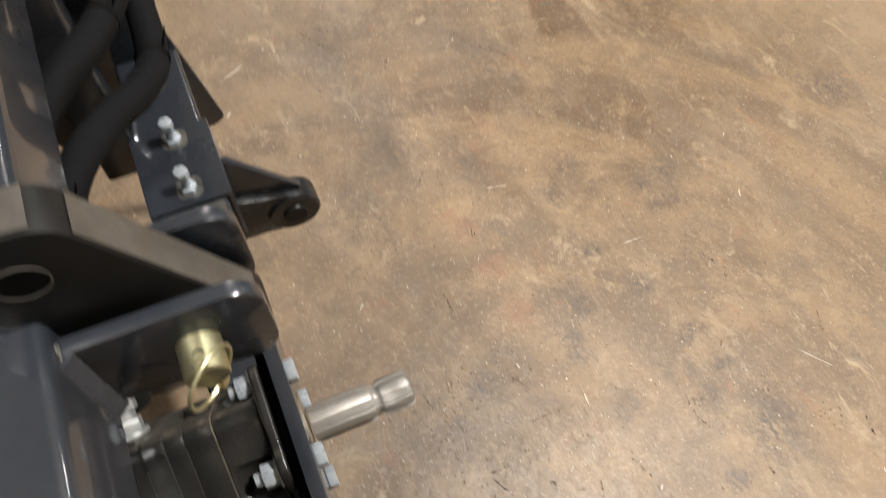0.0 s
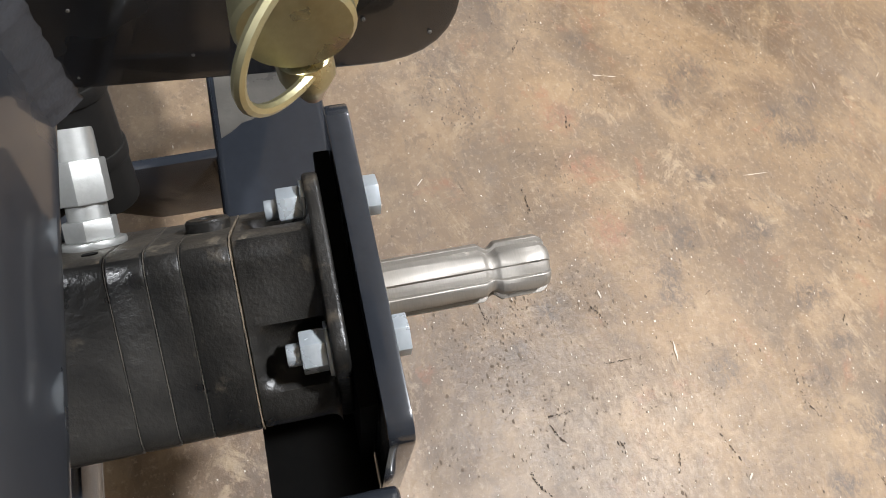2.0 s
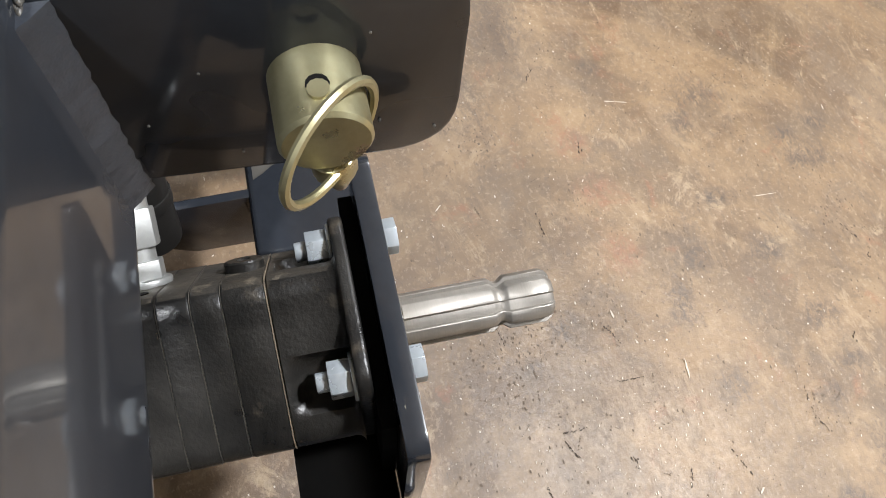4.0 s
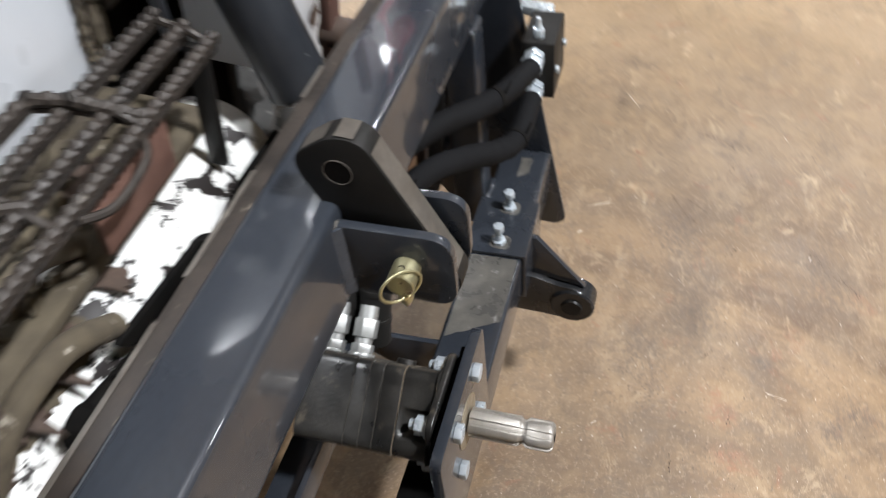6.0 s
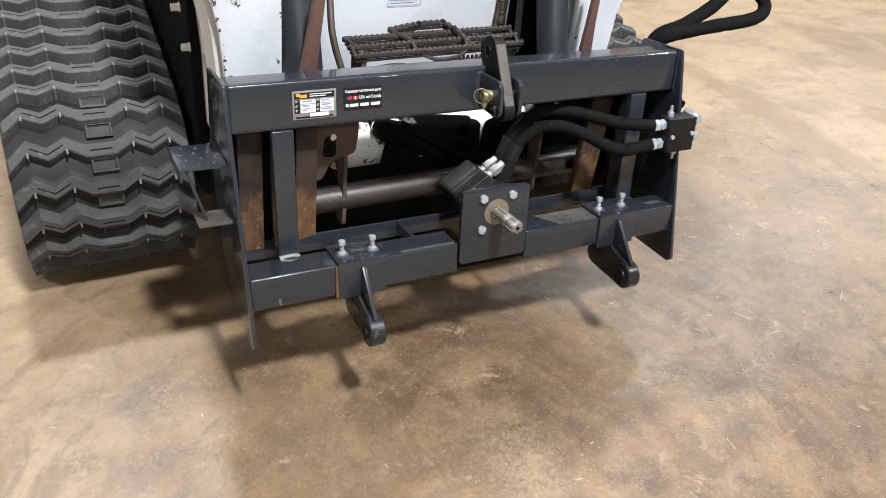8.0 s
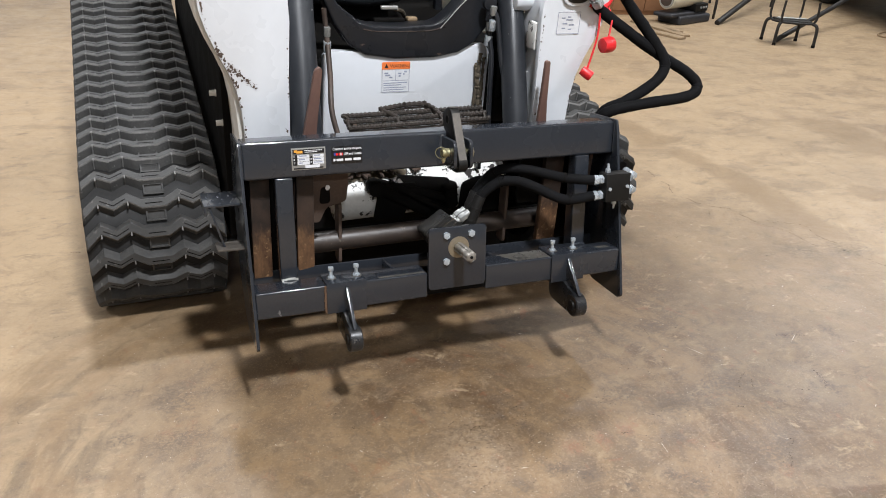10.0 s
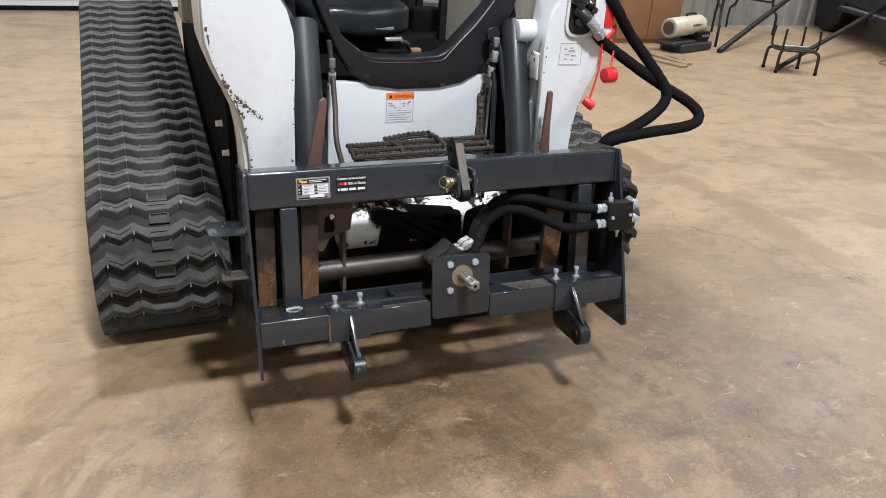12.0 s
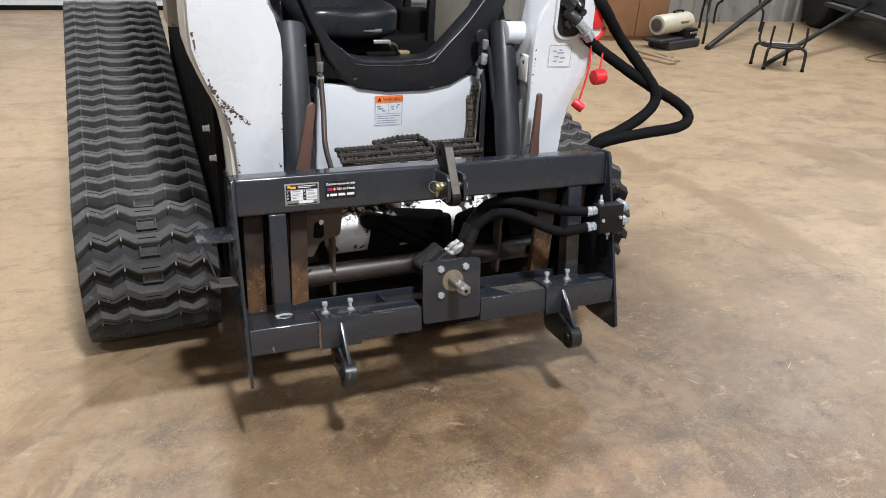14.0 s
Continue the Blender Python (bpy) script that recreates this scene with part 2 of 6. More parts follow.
def concrete():
    m, nt, bsdf, vec = start_mat("sealed_tan_concrete")

    def calc(op, a, b=0.0):
        n = nt.nodes.new("ShaderNodeMath")
        n.operation = op
        for src, sock in ((a, n.inputs[0]), (b, n.inputs[1])):
            if isinstance(src, bpy.types.NodeSocket):
                nt.links.new(src, sock)
            else:
                sock.default_value = src
        return n.outputs[0]

    # sweeping marks round a point, left by turning machines
    sep = nt.nodes.new("ShaderNodeSeparateXYZ")
    nt.links.new(vec, sep.inputs[0])
    dx, dy = calc("SUBTRACT", sep.outputs[0], 0.35), calc("ADD", sep.outputs[1], 0.55)
    far = calc("SQRT", calc("ADD", calc("MULTIPLY", dx, dx), calc("MULTIPLY", dy, dy)))
    comb = nt.nodes.new("ShaderNodeCombineXYZ")
    nt.links.new(calc("MULTIPLY", far, 3.2), comb.inputs[0])
    nt.links.new(calc("MULTIPLY", calc("ARCTAN2", dy, dx), 0.9), comb.inputs[1])
    arcs = noise_out(nt, comb.outputs[0], 2.4, 6, 0.6, 0.5)
    sweeps = noise_out(nt, comb.outputs[0], 4.1, 5, 0.6, 0.4)

    def layer(col, fac, lo, hi, top, tint, mask=None):
        k = ramp(nt, fac, lo, hi, (0, 0, 0, 1), (top, top, top, 1))
        return mixc(nt, calc("MULTIPLY", k, mask) if mask else k, col, tint)

    def turned(degrees, s):
        n = nt.nodes.new("ShaderNodeMapping")
        n.inputs["Rotation"].default_value = (0, 0, radians(degrees))
        n.inputs["Scale"].default_value = s
        nt.links.new(vec, n.inputs["Vector"])
        return n.outputs[0]

    # the patch in front of the machine is browner with soaked-in oil than the dry slab round it
    ox, oy = calc("SUBTRACT", sep.outputs[0], 1.08), calc("ADD", sep.outputs[1], 0.38)
    away = calc("SQRT", calc("ADD", calc("MULTIPLY", ox, ox), calc("MULTIPLY", oy, oy)))
    ragged = calc("ADD", away, calc("MULTIPLY", noise_out(nt, vec, 0.9, 6, 0.66, 0.8), 1.5))
    worked = ramp(nt, calc("MULTIPLY", ragged, 0.2), 0.32, 0.58, (1, 1, 1, 1), (0.42, 0.42, 0.42, 1))
    near = ramp(nt, calc("MULTIPLY", far, 0.25), 0.30, 0.55, (1, 1, 1, 1), (0, 0, 0, 1))
    wide = ramp(nt, noise_out(nt, vec, 0.85, 6, 0.64, 0.9), 0.40, 0.58)
    col = mixc(nt, wide, (0.072, 0.0415, 0.0202), (0.122, 0.080, 0.0445))
    col = layer(col, calc("MULTIPLY", ragged, 0.2), 0.335, 0.565, 0.9, (0.338, 0.244, 0.146))
    col = layer(col, noise_out(nt, vec, 1.5, 5, 0.55, 0.5), 0.50, 0.70, 0.40, (0.205, 0.150, 0.096))
    col = layer(col, noise_out(nt, turned(-28, (1.0, 1.9, 1.0)), 2.3, 7, 0.72, 0.6), 0.51, 0.60, 0.60, (0.185, 0.130, 0.080))
    col = layer(col, noise_out(nt, turned(-22, (1.0, 2.2, 1.0)), 5.0, 8, 0.76, 0.4), 0.56, 0.63, 0.55, (0.135, 0.098, 0.066))
    col = layer(col, noise_out(nt, turned(-35, (1.0, 1.6, 1.0)), 9.0, 8, 0.78, 0.6), 0.57, 0.64, 0.42, (0.40, 0.305, 0.195))
    col = layer(col, calc("MULTIPLY", sweeps, near), 0.50, 0.62, 0.6, (0.088, 0.060, 0.036))
    col = layer(col, calc("MULTIPLY", arcs, near), 0.46, 0.60, 0.7, (0.178, 0.114, 0.059))
    col = layer(col, noise_out(nt, vec, 3.2, 7, 0.68, 1.2), 0.50, 0.64, 0.55, (0.112, 0.074, 0.043), worked)
    col = layer(col, noise_out(nt, turned(25, (1.0, 1.3, 1.0)), 4.5, 6, 0.66, 1.0), 0.54, 0.68, 0.55, (0.205, 0.140, 0.078), worked)
    col = layer(col, noise_out(nt, turned(-30, (1.0, 1.3, 1.0)), 8.5, 8, 0.74, 0.8), 0.53, 0.66, 0.55, (0.084, 0.061, 0.043), worked)
    col = layer(col, noise_out(nt, vec, 12.5, 6, 0.66, 0.6), 0.60, 0.72, 0.55, (0.172, 0.066, 0.032), worked)
    col = layer(col, noise_out(nt, vec, 19.0, 6, 0.68, 0.8), 0.53, 0.68, 0.42, (0.226, 0.154, 0.088), worked)
    col = layer(col, noise_out(nt, turned(15, (1.0, 1.3, 1.0)), 27.0, 6, 0.70, 0.8), 0.55, 0.68, 0.48, (0.080, 0.055, 0.034), worked)
    col = layer(col, noise_out(nt, turned(50, (1.0, 2.6, 1.0)), 24.0, 7, 0.74, 0.8), 0.63, 0.71, 0.70, (0.060, 0.044, 0.031), worked)
    col = layer(col, noise_out(nt, turned(-55, (1.0, 2.4, 1.0)), 21.0, 7, 0.74, 0.7), 0.63, 0.73, 0.48, (0.310, 0.232, 0.155), worked)
    col = layer(col, noise_out(nt, vec, 38.0, 8, 0.80, 0.6), 0.56, 0.66, 0.42, (0.078, 0.057, 0.041), worked)
    col = layer(col, noise_out(nt, vec, 62.0, 6, 0.75), 0.56, 0.68, 0.42, (0.066, 0.048, 0.034), worked)
    col = layer(col, noise_out(nt, vec, 120.0, 5, 0.75), 0.54, 0.70, 0.50, (0.290, 0.220, 0.150))
    col = layer(col, noise_out(nt, vec, 190.0, 4, 0.66), 0.64, 0.72, 0.6, (0.055, 0.039, 0.027))
    col = layer(col, noise_out(nt, vec, 150.0, 2, 0.5), 0.740, 0.765, 0.75, (0.56, 0.49, 0.41))
    # single smudges: place and half sizes
    fray = noise_out(nt, vec, 24.0, 7, 0.76, 1.2)
    broken = ramp(nt, noise_out(nt, turned(40, (1.0, 1.5, 1.0)), 55.0, 7, 0.78, 0.8), 0.40, 0.58)
    grey, red, pale = (0.066, 0.047, 0.033), (0.165, 0.064, 0.036), (0.330, 0.250, 0.170)
    smudges = [(1.161, -0.644, 0.016, 0.018), (1.095, -0.822, 0.034, 0.038), (1.045, -0.772, 0.026, 0.018), (1.010, -0.954, 0.020, 0.024), (0.963, -0.979, 0.026, 0.050), (1.029, -1.027, 0.026, 0.030), (0.817, -0.698, 0.032, 0.030),
               (0.809, -0.825, 0.022, 0.034), (0.907, -0.782, 0.013, 0.030), (0.749, -0.656, 0.040, 0.022), (0.498, -0.915, 0.046, 0.054), (0.699, -0.873, 0.018, 0.032), (0.623, -0.891, 0.022, 0.026), (0.616, -0.687, 0.028, 0.026),
               (0.585, -0.837, 0.014, 0.026), (0.734, -0.462, 0.016, 0.024), (0.683, -0.409, 0.015, 0.012), (0.549, -0.508, 0.018, 0.014), (0.445, -0.802, 0.016, 0.036), (1.122, -1.557, 0.050, 0.070)]
    broad = [(1.473, -0.459, 0.100, 0.060), (1.471, -0.760, 0.080, 0.055), (1.244, -0.506, 0.090, 0.050), (1.449, -0.094, 0.055, 0.045), (1.116, -0.403, 0.070, 0.045), (-0.231, -0.054, 0.065, 0.070), (-0.242, -0.242, 0.080, 0.050), (-0.392, -0.197, 0.045, 0.035), (2.75, 0.22, 0.10, 0.07), (2.50, 0.28, 0.09, 0.08), (1.912, -0.279, 0.055, 0.022), (1.833, -0.577, 0.024, 0.060), (1.40, -0.82, 0.06, 0.06), (2.10, -0.30, 0.03, 0.05)]
    rusty = [(1.024, -0.566, 0.030, 0.026), (0.937, -0.582, 0.022, 0.030), (0.832, -0.590, 0.030, 0.026), (0.56, -0.52, 0.10, 0.14)]
    for x, y, w, h, tint, k in [q + (grey, 1.0) for q in smudges] + [q + (grey, 0.72) for q in broad] + [q + (red, 0.5) for q in rusty[:3]] + [q + (pale, 0.35) for q in rusty[3:]]:
        move = nt.nodes.new("ShaderNodeMapping")
        move.inputs["Location"].default_value = (-0.72 * x / w, -0.72 * y / h, 0)
        move.inputs["Scale"].default_value = (0.72 / w, 0.72 / h, 0)
        nt.links.new(vec, move.inputs["Vector"])
        size = nt.nodes.new("ShaderNodeVectorMath")
        size.operation = "LENGTH"
        nt.links.new(move.outputs[0], size.inputs[0])
        edge = calc("ADD", size.outputs["Value"], calc("MULTIPLY", fray, 2.0))
        col = mixc(nt, calc("MULTIPLY", ramp(nt, calc("MULTIPLY", edge, 0.4), 0.52, 0.84, (k, k, k, 1), (0, 0, 0, 1)), broken), col, tint)
    # soaked-in oil on the dry slab
    soft = noise_out(nt, vec, 7.0, 6, 0.62, 0.8)
    for x, y, w, h in ((2.68, 1.96, 0.15, 0.22), (2.66, 1.72, 0.13, 0.10), (3.15, 2.62, 0.13, 0.11), (2.84, 1.76, 0.08, 0.07),
                       (2.8, 1.08, 0.12, 0.25), (2.82, 0.87, 0.13, 0.25), (2.79, 0.64, 0.13, 0.23), (2.8, 0.45, 0.1, 0.14), (4.2, 1.73, 0.24, 0.25), (4.16, 1.39, 0.22, 0.26), (3.44, 0.75, 0.12, 0.11), (2.77, 1.45, 0.1, 0.15)):
        move = nt.nodes.new("ShaderNodeMapping")
        move.inputs["Location"].default_value = (-x / w, -y / h, 0)
        move.inputs["Scale"].default_value = (1 / w, 1 / h, 0)
        nt.links.new(vec, move.inputs["Vector"])
        size = nt.nodes.new("ShaderNodeVectorMath")
        size.operation = "LENGTH"
        nt.links.new(move.outputs[0], size.inputs[0])
        edge = calc("ADD", size.outputs["Value"], calc("MULTIPLY", soft, 1.1))
        col = mixc(nt, ramp(nt, calc("MULTIPLY", edge, 0.5), 0.64, 0.84, (0.62, 0.62, 0.62, 1), (0, 0, 0, 1)), col, (0.195, 0.132, 0.073))
    nt.links.new(col, bsdf.inputs["Base Color"])
    r = nt.nodes.new("ShaderNodeMapRange")
    r.inputs["To Min"].default_value, r.inputs["To Max"].default_value = 0.20, 0.66
    nt.links.new(noise_out(nt, vec, 6.0, 8, 0.74, 0.6), r.inputs[0])
    nt.links.new(r.outputs[0], bsdf.inputs["Roughness"])
    bsdf.inputs["Specular IOR Level"].default_value = 0.36
    bump(nt, bsdf, noise_out(nt, vec, 55.0, 7, 0.74), 0.5, 0.002)
    return m


CONCRETE = concrete()


def shaded_cheek():
    """Rusty brown steel, its upper part coloured dark for the top beam's shade, with a ragged border between."""
    m, nt, bsdf, vec = start_mat("shaded_cheek")
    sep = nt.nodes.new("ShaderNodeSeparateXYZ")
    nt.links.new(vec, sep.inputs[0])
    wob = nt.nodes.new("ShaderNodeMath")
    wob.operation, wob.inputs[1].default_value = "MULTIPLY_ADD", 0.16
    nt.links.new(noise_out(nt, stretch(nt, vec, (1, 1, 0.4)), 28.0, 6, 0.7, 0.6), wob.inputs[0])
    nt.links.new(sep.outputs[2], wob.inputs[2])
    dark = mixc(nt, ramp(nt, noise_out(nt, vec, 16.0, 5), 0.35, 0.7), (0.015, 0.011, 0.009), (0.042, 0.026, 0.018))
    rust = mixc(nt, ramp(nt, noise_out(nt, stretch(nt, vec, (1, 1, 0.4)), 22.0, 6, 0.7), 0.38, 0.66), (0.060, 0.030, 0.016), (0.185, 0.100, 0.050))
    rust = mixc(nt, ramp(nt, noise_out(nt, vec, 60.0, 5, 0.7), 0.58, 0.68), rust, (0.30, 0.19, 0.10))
    # ramp over height puts the beam's shade into the colour
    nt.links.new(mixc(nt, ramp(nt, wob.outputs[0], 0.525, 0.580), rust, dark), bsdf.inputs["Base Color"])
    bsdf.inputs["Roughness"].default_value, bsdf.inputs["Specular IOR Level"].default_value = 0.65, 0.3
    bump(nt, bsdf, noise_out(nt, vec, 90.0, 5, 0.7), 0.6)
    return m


CHEEK = shaded_cheek()


# ---------------------------------------------------------------- mesh helpers
def bx(x0, x1, y0, y1, z0, z1, bev=0.003, bm=None, seg=2):
    out = bm or bmesh.new()
    t = bmesh.new()
    bmesh.ops.create_cube(t, size=1)
    for v in t.verts:
        v.co = Vector(((x0, x1)[v.co.x > 0], (y0, y1)[v.co.y > 0], (z0, z1)[v.co.z > 0]))
    return merge(out, t, bev, seg)


def merge(out, t, bev=0.0, seg=2, angle=20):
    bmesh.ops.recalc_face_normals(t, faces=t.faces)
    if bev:
        sharp = [e for e in t.edges if len(e.link_faces) == 2 and e.calc_face_angle(0) > radians(angle)]
        bmesh.ops.bevel(t, geom=sharp, offset=bev, segments=seg, affect="EDGES", profile=0.6, clamp_overlap=True)
    me = bpy.data.meshes.new("tmp")
    t.to_mesh(me)
    t.free()
    out.from_mesh(me)
    bpy.data.meshes.remove(me)
    return out


def ext(poly, axis, a, b, bev=0.002, bm=None, seg=2):
    """A plate: a polygon in the plane across an axis, from a to b along it."""
    out = bm or bmesh.new()
    t = bmesh.new()

    def at(u, v, w):
        return {"x": (w, u, v), "y": (u, w, v), "z": (u, v, w)}[axis]

    low = [t.verts.new(at(u, v, a)) for u, v in poly]
    high = [t.verts.new(at(u, v, b)) for u, v in poly]
    n = len(poly)
    t.faces.new(low)
    t.faces.new(high)
    for i in range(n):
        t.faces.new((low[i], low[(i + 1) % n], high[(i + 1) % n], high[i]))
    return merge(out, t, bev, seg, 25)


def rounded(poly, r, n=5):
    """The polygon with its corners rounded; r: one radius, or one for each corner."""
    out, k = [], len(poly)
    rs = [r] * k if isinstance(r, (int, float)) else r
    for i, p in enumerate(poly):
        p, a, b = Vector(p), Vector(poly[i - 1]), Vector(poly[(i + 1) % k])
        if rs[i] <= 0:
            out.append(tuple(p))
            continue
        da, db = (a - p).normalized(), (b - p).normalized()
        d = min(rs[i], (a - p).length * 0.48, (b - p).length * 0.48)
        s, e = p + da * d, p + db * d
        for j in range(n + 1):
            u = j / n
            out.append(tuple((1 - u) ** 2 * s + 2 * u * (1 - u) * p + u * u * e))
    return out


def cyl(p, q, r, seg=24, r2=None, bev=0.0, bm=None):
    out = bm or bmesh.new()
    t = bmesh.new()
    p, q = Vector(p), Vector(q)
    bmesh.ops.create_cone(t, cap_ends=True, segments=seg, radius1=r, radius2=r if r2 is None else r2, depth=(q - p).length)
    m = Matrix.Translation((p + q) / 2) @ (q - p).to_track_quat("Z", "Y").to_matrix().to_4x4()
    bmesh.ops.transform(t, matrix=m, verts=t.verts)
    return merge(out, t, bev, 2, 40)


def lathe(profile, p, direction, seg=32, bm=None):
    """A turned shape: (distance along, radius) from p in a direction."""
    out = bm or bmesh.new()
    t = bmesh.new()
    turn = Vector(direction).normalized().to_track_quat("Z", "Y").to_matrix()
    rings = [[t.verts.new(Vector(p) + turn @ Vector((r * math.cos(6.28318 * i / seg), r * math.sin(6.28318 * i / seg), h))) for i in range(seg)]
             for h, r in profile]
    for a, b in zip(rings, rings[1:]):
        for i in range(seg):
            t.faces.new((a[i], a[(i + 1) % seg], b[(i + 1) % seg], b[i]))
    for cap in (rings[0], rings[-1]):
        t.faces.new(cap)
    return merge(out, t)


def glide(points, n=8, closed=False):
    pts = [Vector(p) for p in points]
    out, k = [], len(pts)
    for i in range(k if closed else k - 1):
        if closed:
            a, b, c, d = pts[i - 1], pts[i], pts[(i + 1) % k], pts[(i + 2) % k]
        else:
            a, b, c, d = pts[max(i - 1, 0)], pts[i], pts[i + 1], pts[min(i + 2, k - 1)]
        for j in range(n):
            u = j / n
            out.append(0.5 * ((2 * b) + (c - a) * u + (2 * a - 5 * b + 4 * c - d) * u * u + (3 * b - a - 3 * c + d) * u ** 3))
    if not closed:
        out.append(pts[-1])
    return out


def tube(points, r, seg=12, n=8, closed=False, smooth=True, bm=None, ripple=0.0):
    out = bm or bmesh.new()
    t = bmesh.new()
    pts = glide(points, n, closed) if smooth else [Vector(p) for p in points]
    rings, k = [], len(pts)
    side = None
    for i, p in enumerate(pts):
        ahead = (pts[(i + 1) % k] - pts[i - 1]) if closed else (pts[min(i + 1, k - 1)] - pts[max(i - 1, 0)])
        ahead.normalize()
        if side is None:
            side = ahead.orthogonal().normalized()
        side = (side - ahead * side.dot(ahead)).normalized()
        up = ahead.cross(side)
        rr = r[i * len(r) // k] if isinstance(r, (list, tuple)) else r
        rr *= 1 + ripple * (random.random() - 0.5)
        rings.append([t.verts.new(p + rr * (side * math.cos(6.28318 * j / seg) + up * math.sin(6.28318 * j / seg))) for j in range(seg)])
    for i in range(k if closed else k - 1):
        a, b = rings[i], rings[(i + 1) % k]
        for j in range(seg):
            t.faces.new((a[j], a[(j + 1) % seg], b[(j + 1) % seg], b[j]))
    if not closed:
        t.faces.new(rings[0])
        t.faces.new(rings[-1])
    return merge(out, t)


def part(name, bm, material, parent=None, label=""):
    me = bpy.data.meshes.new(name)
    for e in bm.edges:
        e.smooth = len(e.link_faces) == 2 and e.calc_face_angle(0) < radians(38)
    for f in bm.faces:
        f.smooth = True
    bm.to_mesh(me)
    bm.free()
    me.materials.append(material)
    ob = new(name, me)
    ob.parent = parent
    if label:
        ob["label"] = label
    return ob


def shared(name, mesh, parent, m):
    ob = new(name, mesh)
    ob.parent = parent
    ob.matrix_basis = m
    return ob


def thing(name, label, category, m=None, group="", kind=""):
    ob = new(name)
    if m is not None:
        ob.matrix_basis = m
    return tagged(ob, label, category, group, kind)


def hexhead(p, d, af, h, bm=None, washer=0.0, shank=0.0, shank_r=0.0):
    """A bolt head or nut at p, standing along d."""
    out = bm or bmesh.new()
    p, d = Vector(p), Vector(d).normalized()
    if washer:
        cyl(p, p + d * 0.0022, washer, 24, None, 0.0006, out)
        p = p + d * 0.0022
    cyl(p, p + d * h, af / 1.732, 6, None, 0.0008, out)
    if shank:
        cyl(p + d * h, p + d * (h + shank), shank_r, 16, None, 0.0008, out)
    return out


def bars(origin, right, up, rows, height, material, parent, name="print_line"):
    """Unreadable print as plain raised bars. rows: (left, right, drop)."""
    o, r, u = Vector(origin), Vector(right).normalized(), Vector(up).normalized()
    n = r.cross(u)
    for a, b, drop in rows:
        bm = bmesh.new()
        bm.faces.new([bm.verts.new(o + r * x + u * y + n * 0.0006) for x, y in ((a, -drop - height), (b, -drop - height), (b, -drop), (a, -drop))])
        part(name, bm, material, parent)


# ---------------------------------------------------------------- the building
def building():
    part_floor = part("floor", bx(-9, 15, -9, 11, -0.2, 0.0, 0.0), CONCRETE)
    tagged(part_floor, "sealed tan concrete shop floor with stains and scuffs", "floor", kind="structure")
    for nm, b in (("wall_west", (-9.2, -9, -9, 11, 0, 6.5)), ("wall_east", (15, 15.2, -9, 11, 0, 6.5)), ("wall_south", (-9.2, 15.2, -9.2, -9, 0, 6.5))):
        tagged(part(nm, bx(*b, bev=0.0), WALL), "pale lined shop wall", "wall", kind="structure")
    tagged(part("ceiling", bx(-9.2, 15.2, -9.2, 11.2, 6.5, 6.65, 0.0), CEILING), "white lined shop ceiling", "ceiling", kind="structure")
    north = bx(-9, -5.2, 7.75, 7.95, 0, 6.5, 0.0)
    bx(3.0, 4.0, 7.75, 7.95, 0, 6.5, 0.0, north)
    bx(3.9, 4.0, 6.80, 7.75, 0, 6.5, 0.0, north)
    bx(-5.2, 3.0, 7.75, 7.95, 3.6, 6.5, 0.0, north)
    tagged(part("wall_north", north, WALL), "pale lined shop wall round the overhead door", "wall", kind="structure")
    # corrugated partition behind the stored things
    siding = bmesh.new()
    pts, x = [], 4.0
    while x < 15:
        pts += [(x, 6.80), (x + 0.10, 6.80), (x + 0.13, 6.835), (x + 0.20, 6.835), (x + 0.23, 6.80)]
        x += 0.23
    back = [(p[0], 6.92) for p in reversed(pts)]
    ext(pts + back, "z", 0.0, 6.5, 0.0, siding)
    tagged(part("wall_siding", siding, SIDING), "grey corrugated metal wall sheeting", "wall", kind="structure")
    # overhead door: ribbed panels on a dark seal
    door = thing("door_1", "white ribbed sectional overhead door, shut", "overhead door", None, "", "structure")
    for i in range(6):
        z = 0.05 + i * 0.58
        b = bx(-5.15, 2.95, 7.77, 7.82, z, z + 0.57, 0.006)
        for k in range(4):
            bx(-5.15, 2.95, 7.762, 7.772, z + 0.06 + k * 0.13, z + 0.12 + k * 0.13, 0.004, b)
        part("door_panel", b, DOOR, door)
    part("bottom_seal", bx(-5.15, 2.95, 7.76, 7.82, 0.0, 0.05, 0.008), DARK, door, "black rubber bottom seal")


building()

# ---------------------------------------------------------------- the hitch adapter
# Local frame: x along the beams, y to the rear, z up, origin at the top front left corner; the whole leans back by 9 degrees.
ADAPTER = pose(0, 0, 0.779, -9, 0, 0)
W = 1.195


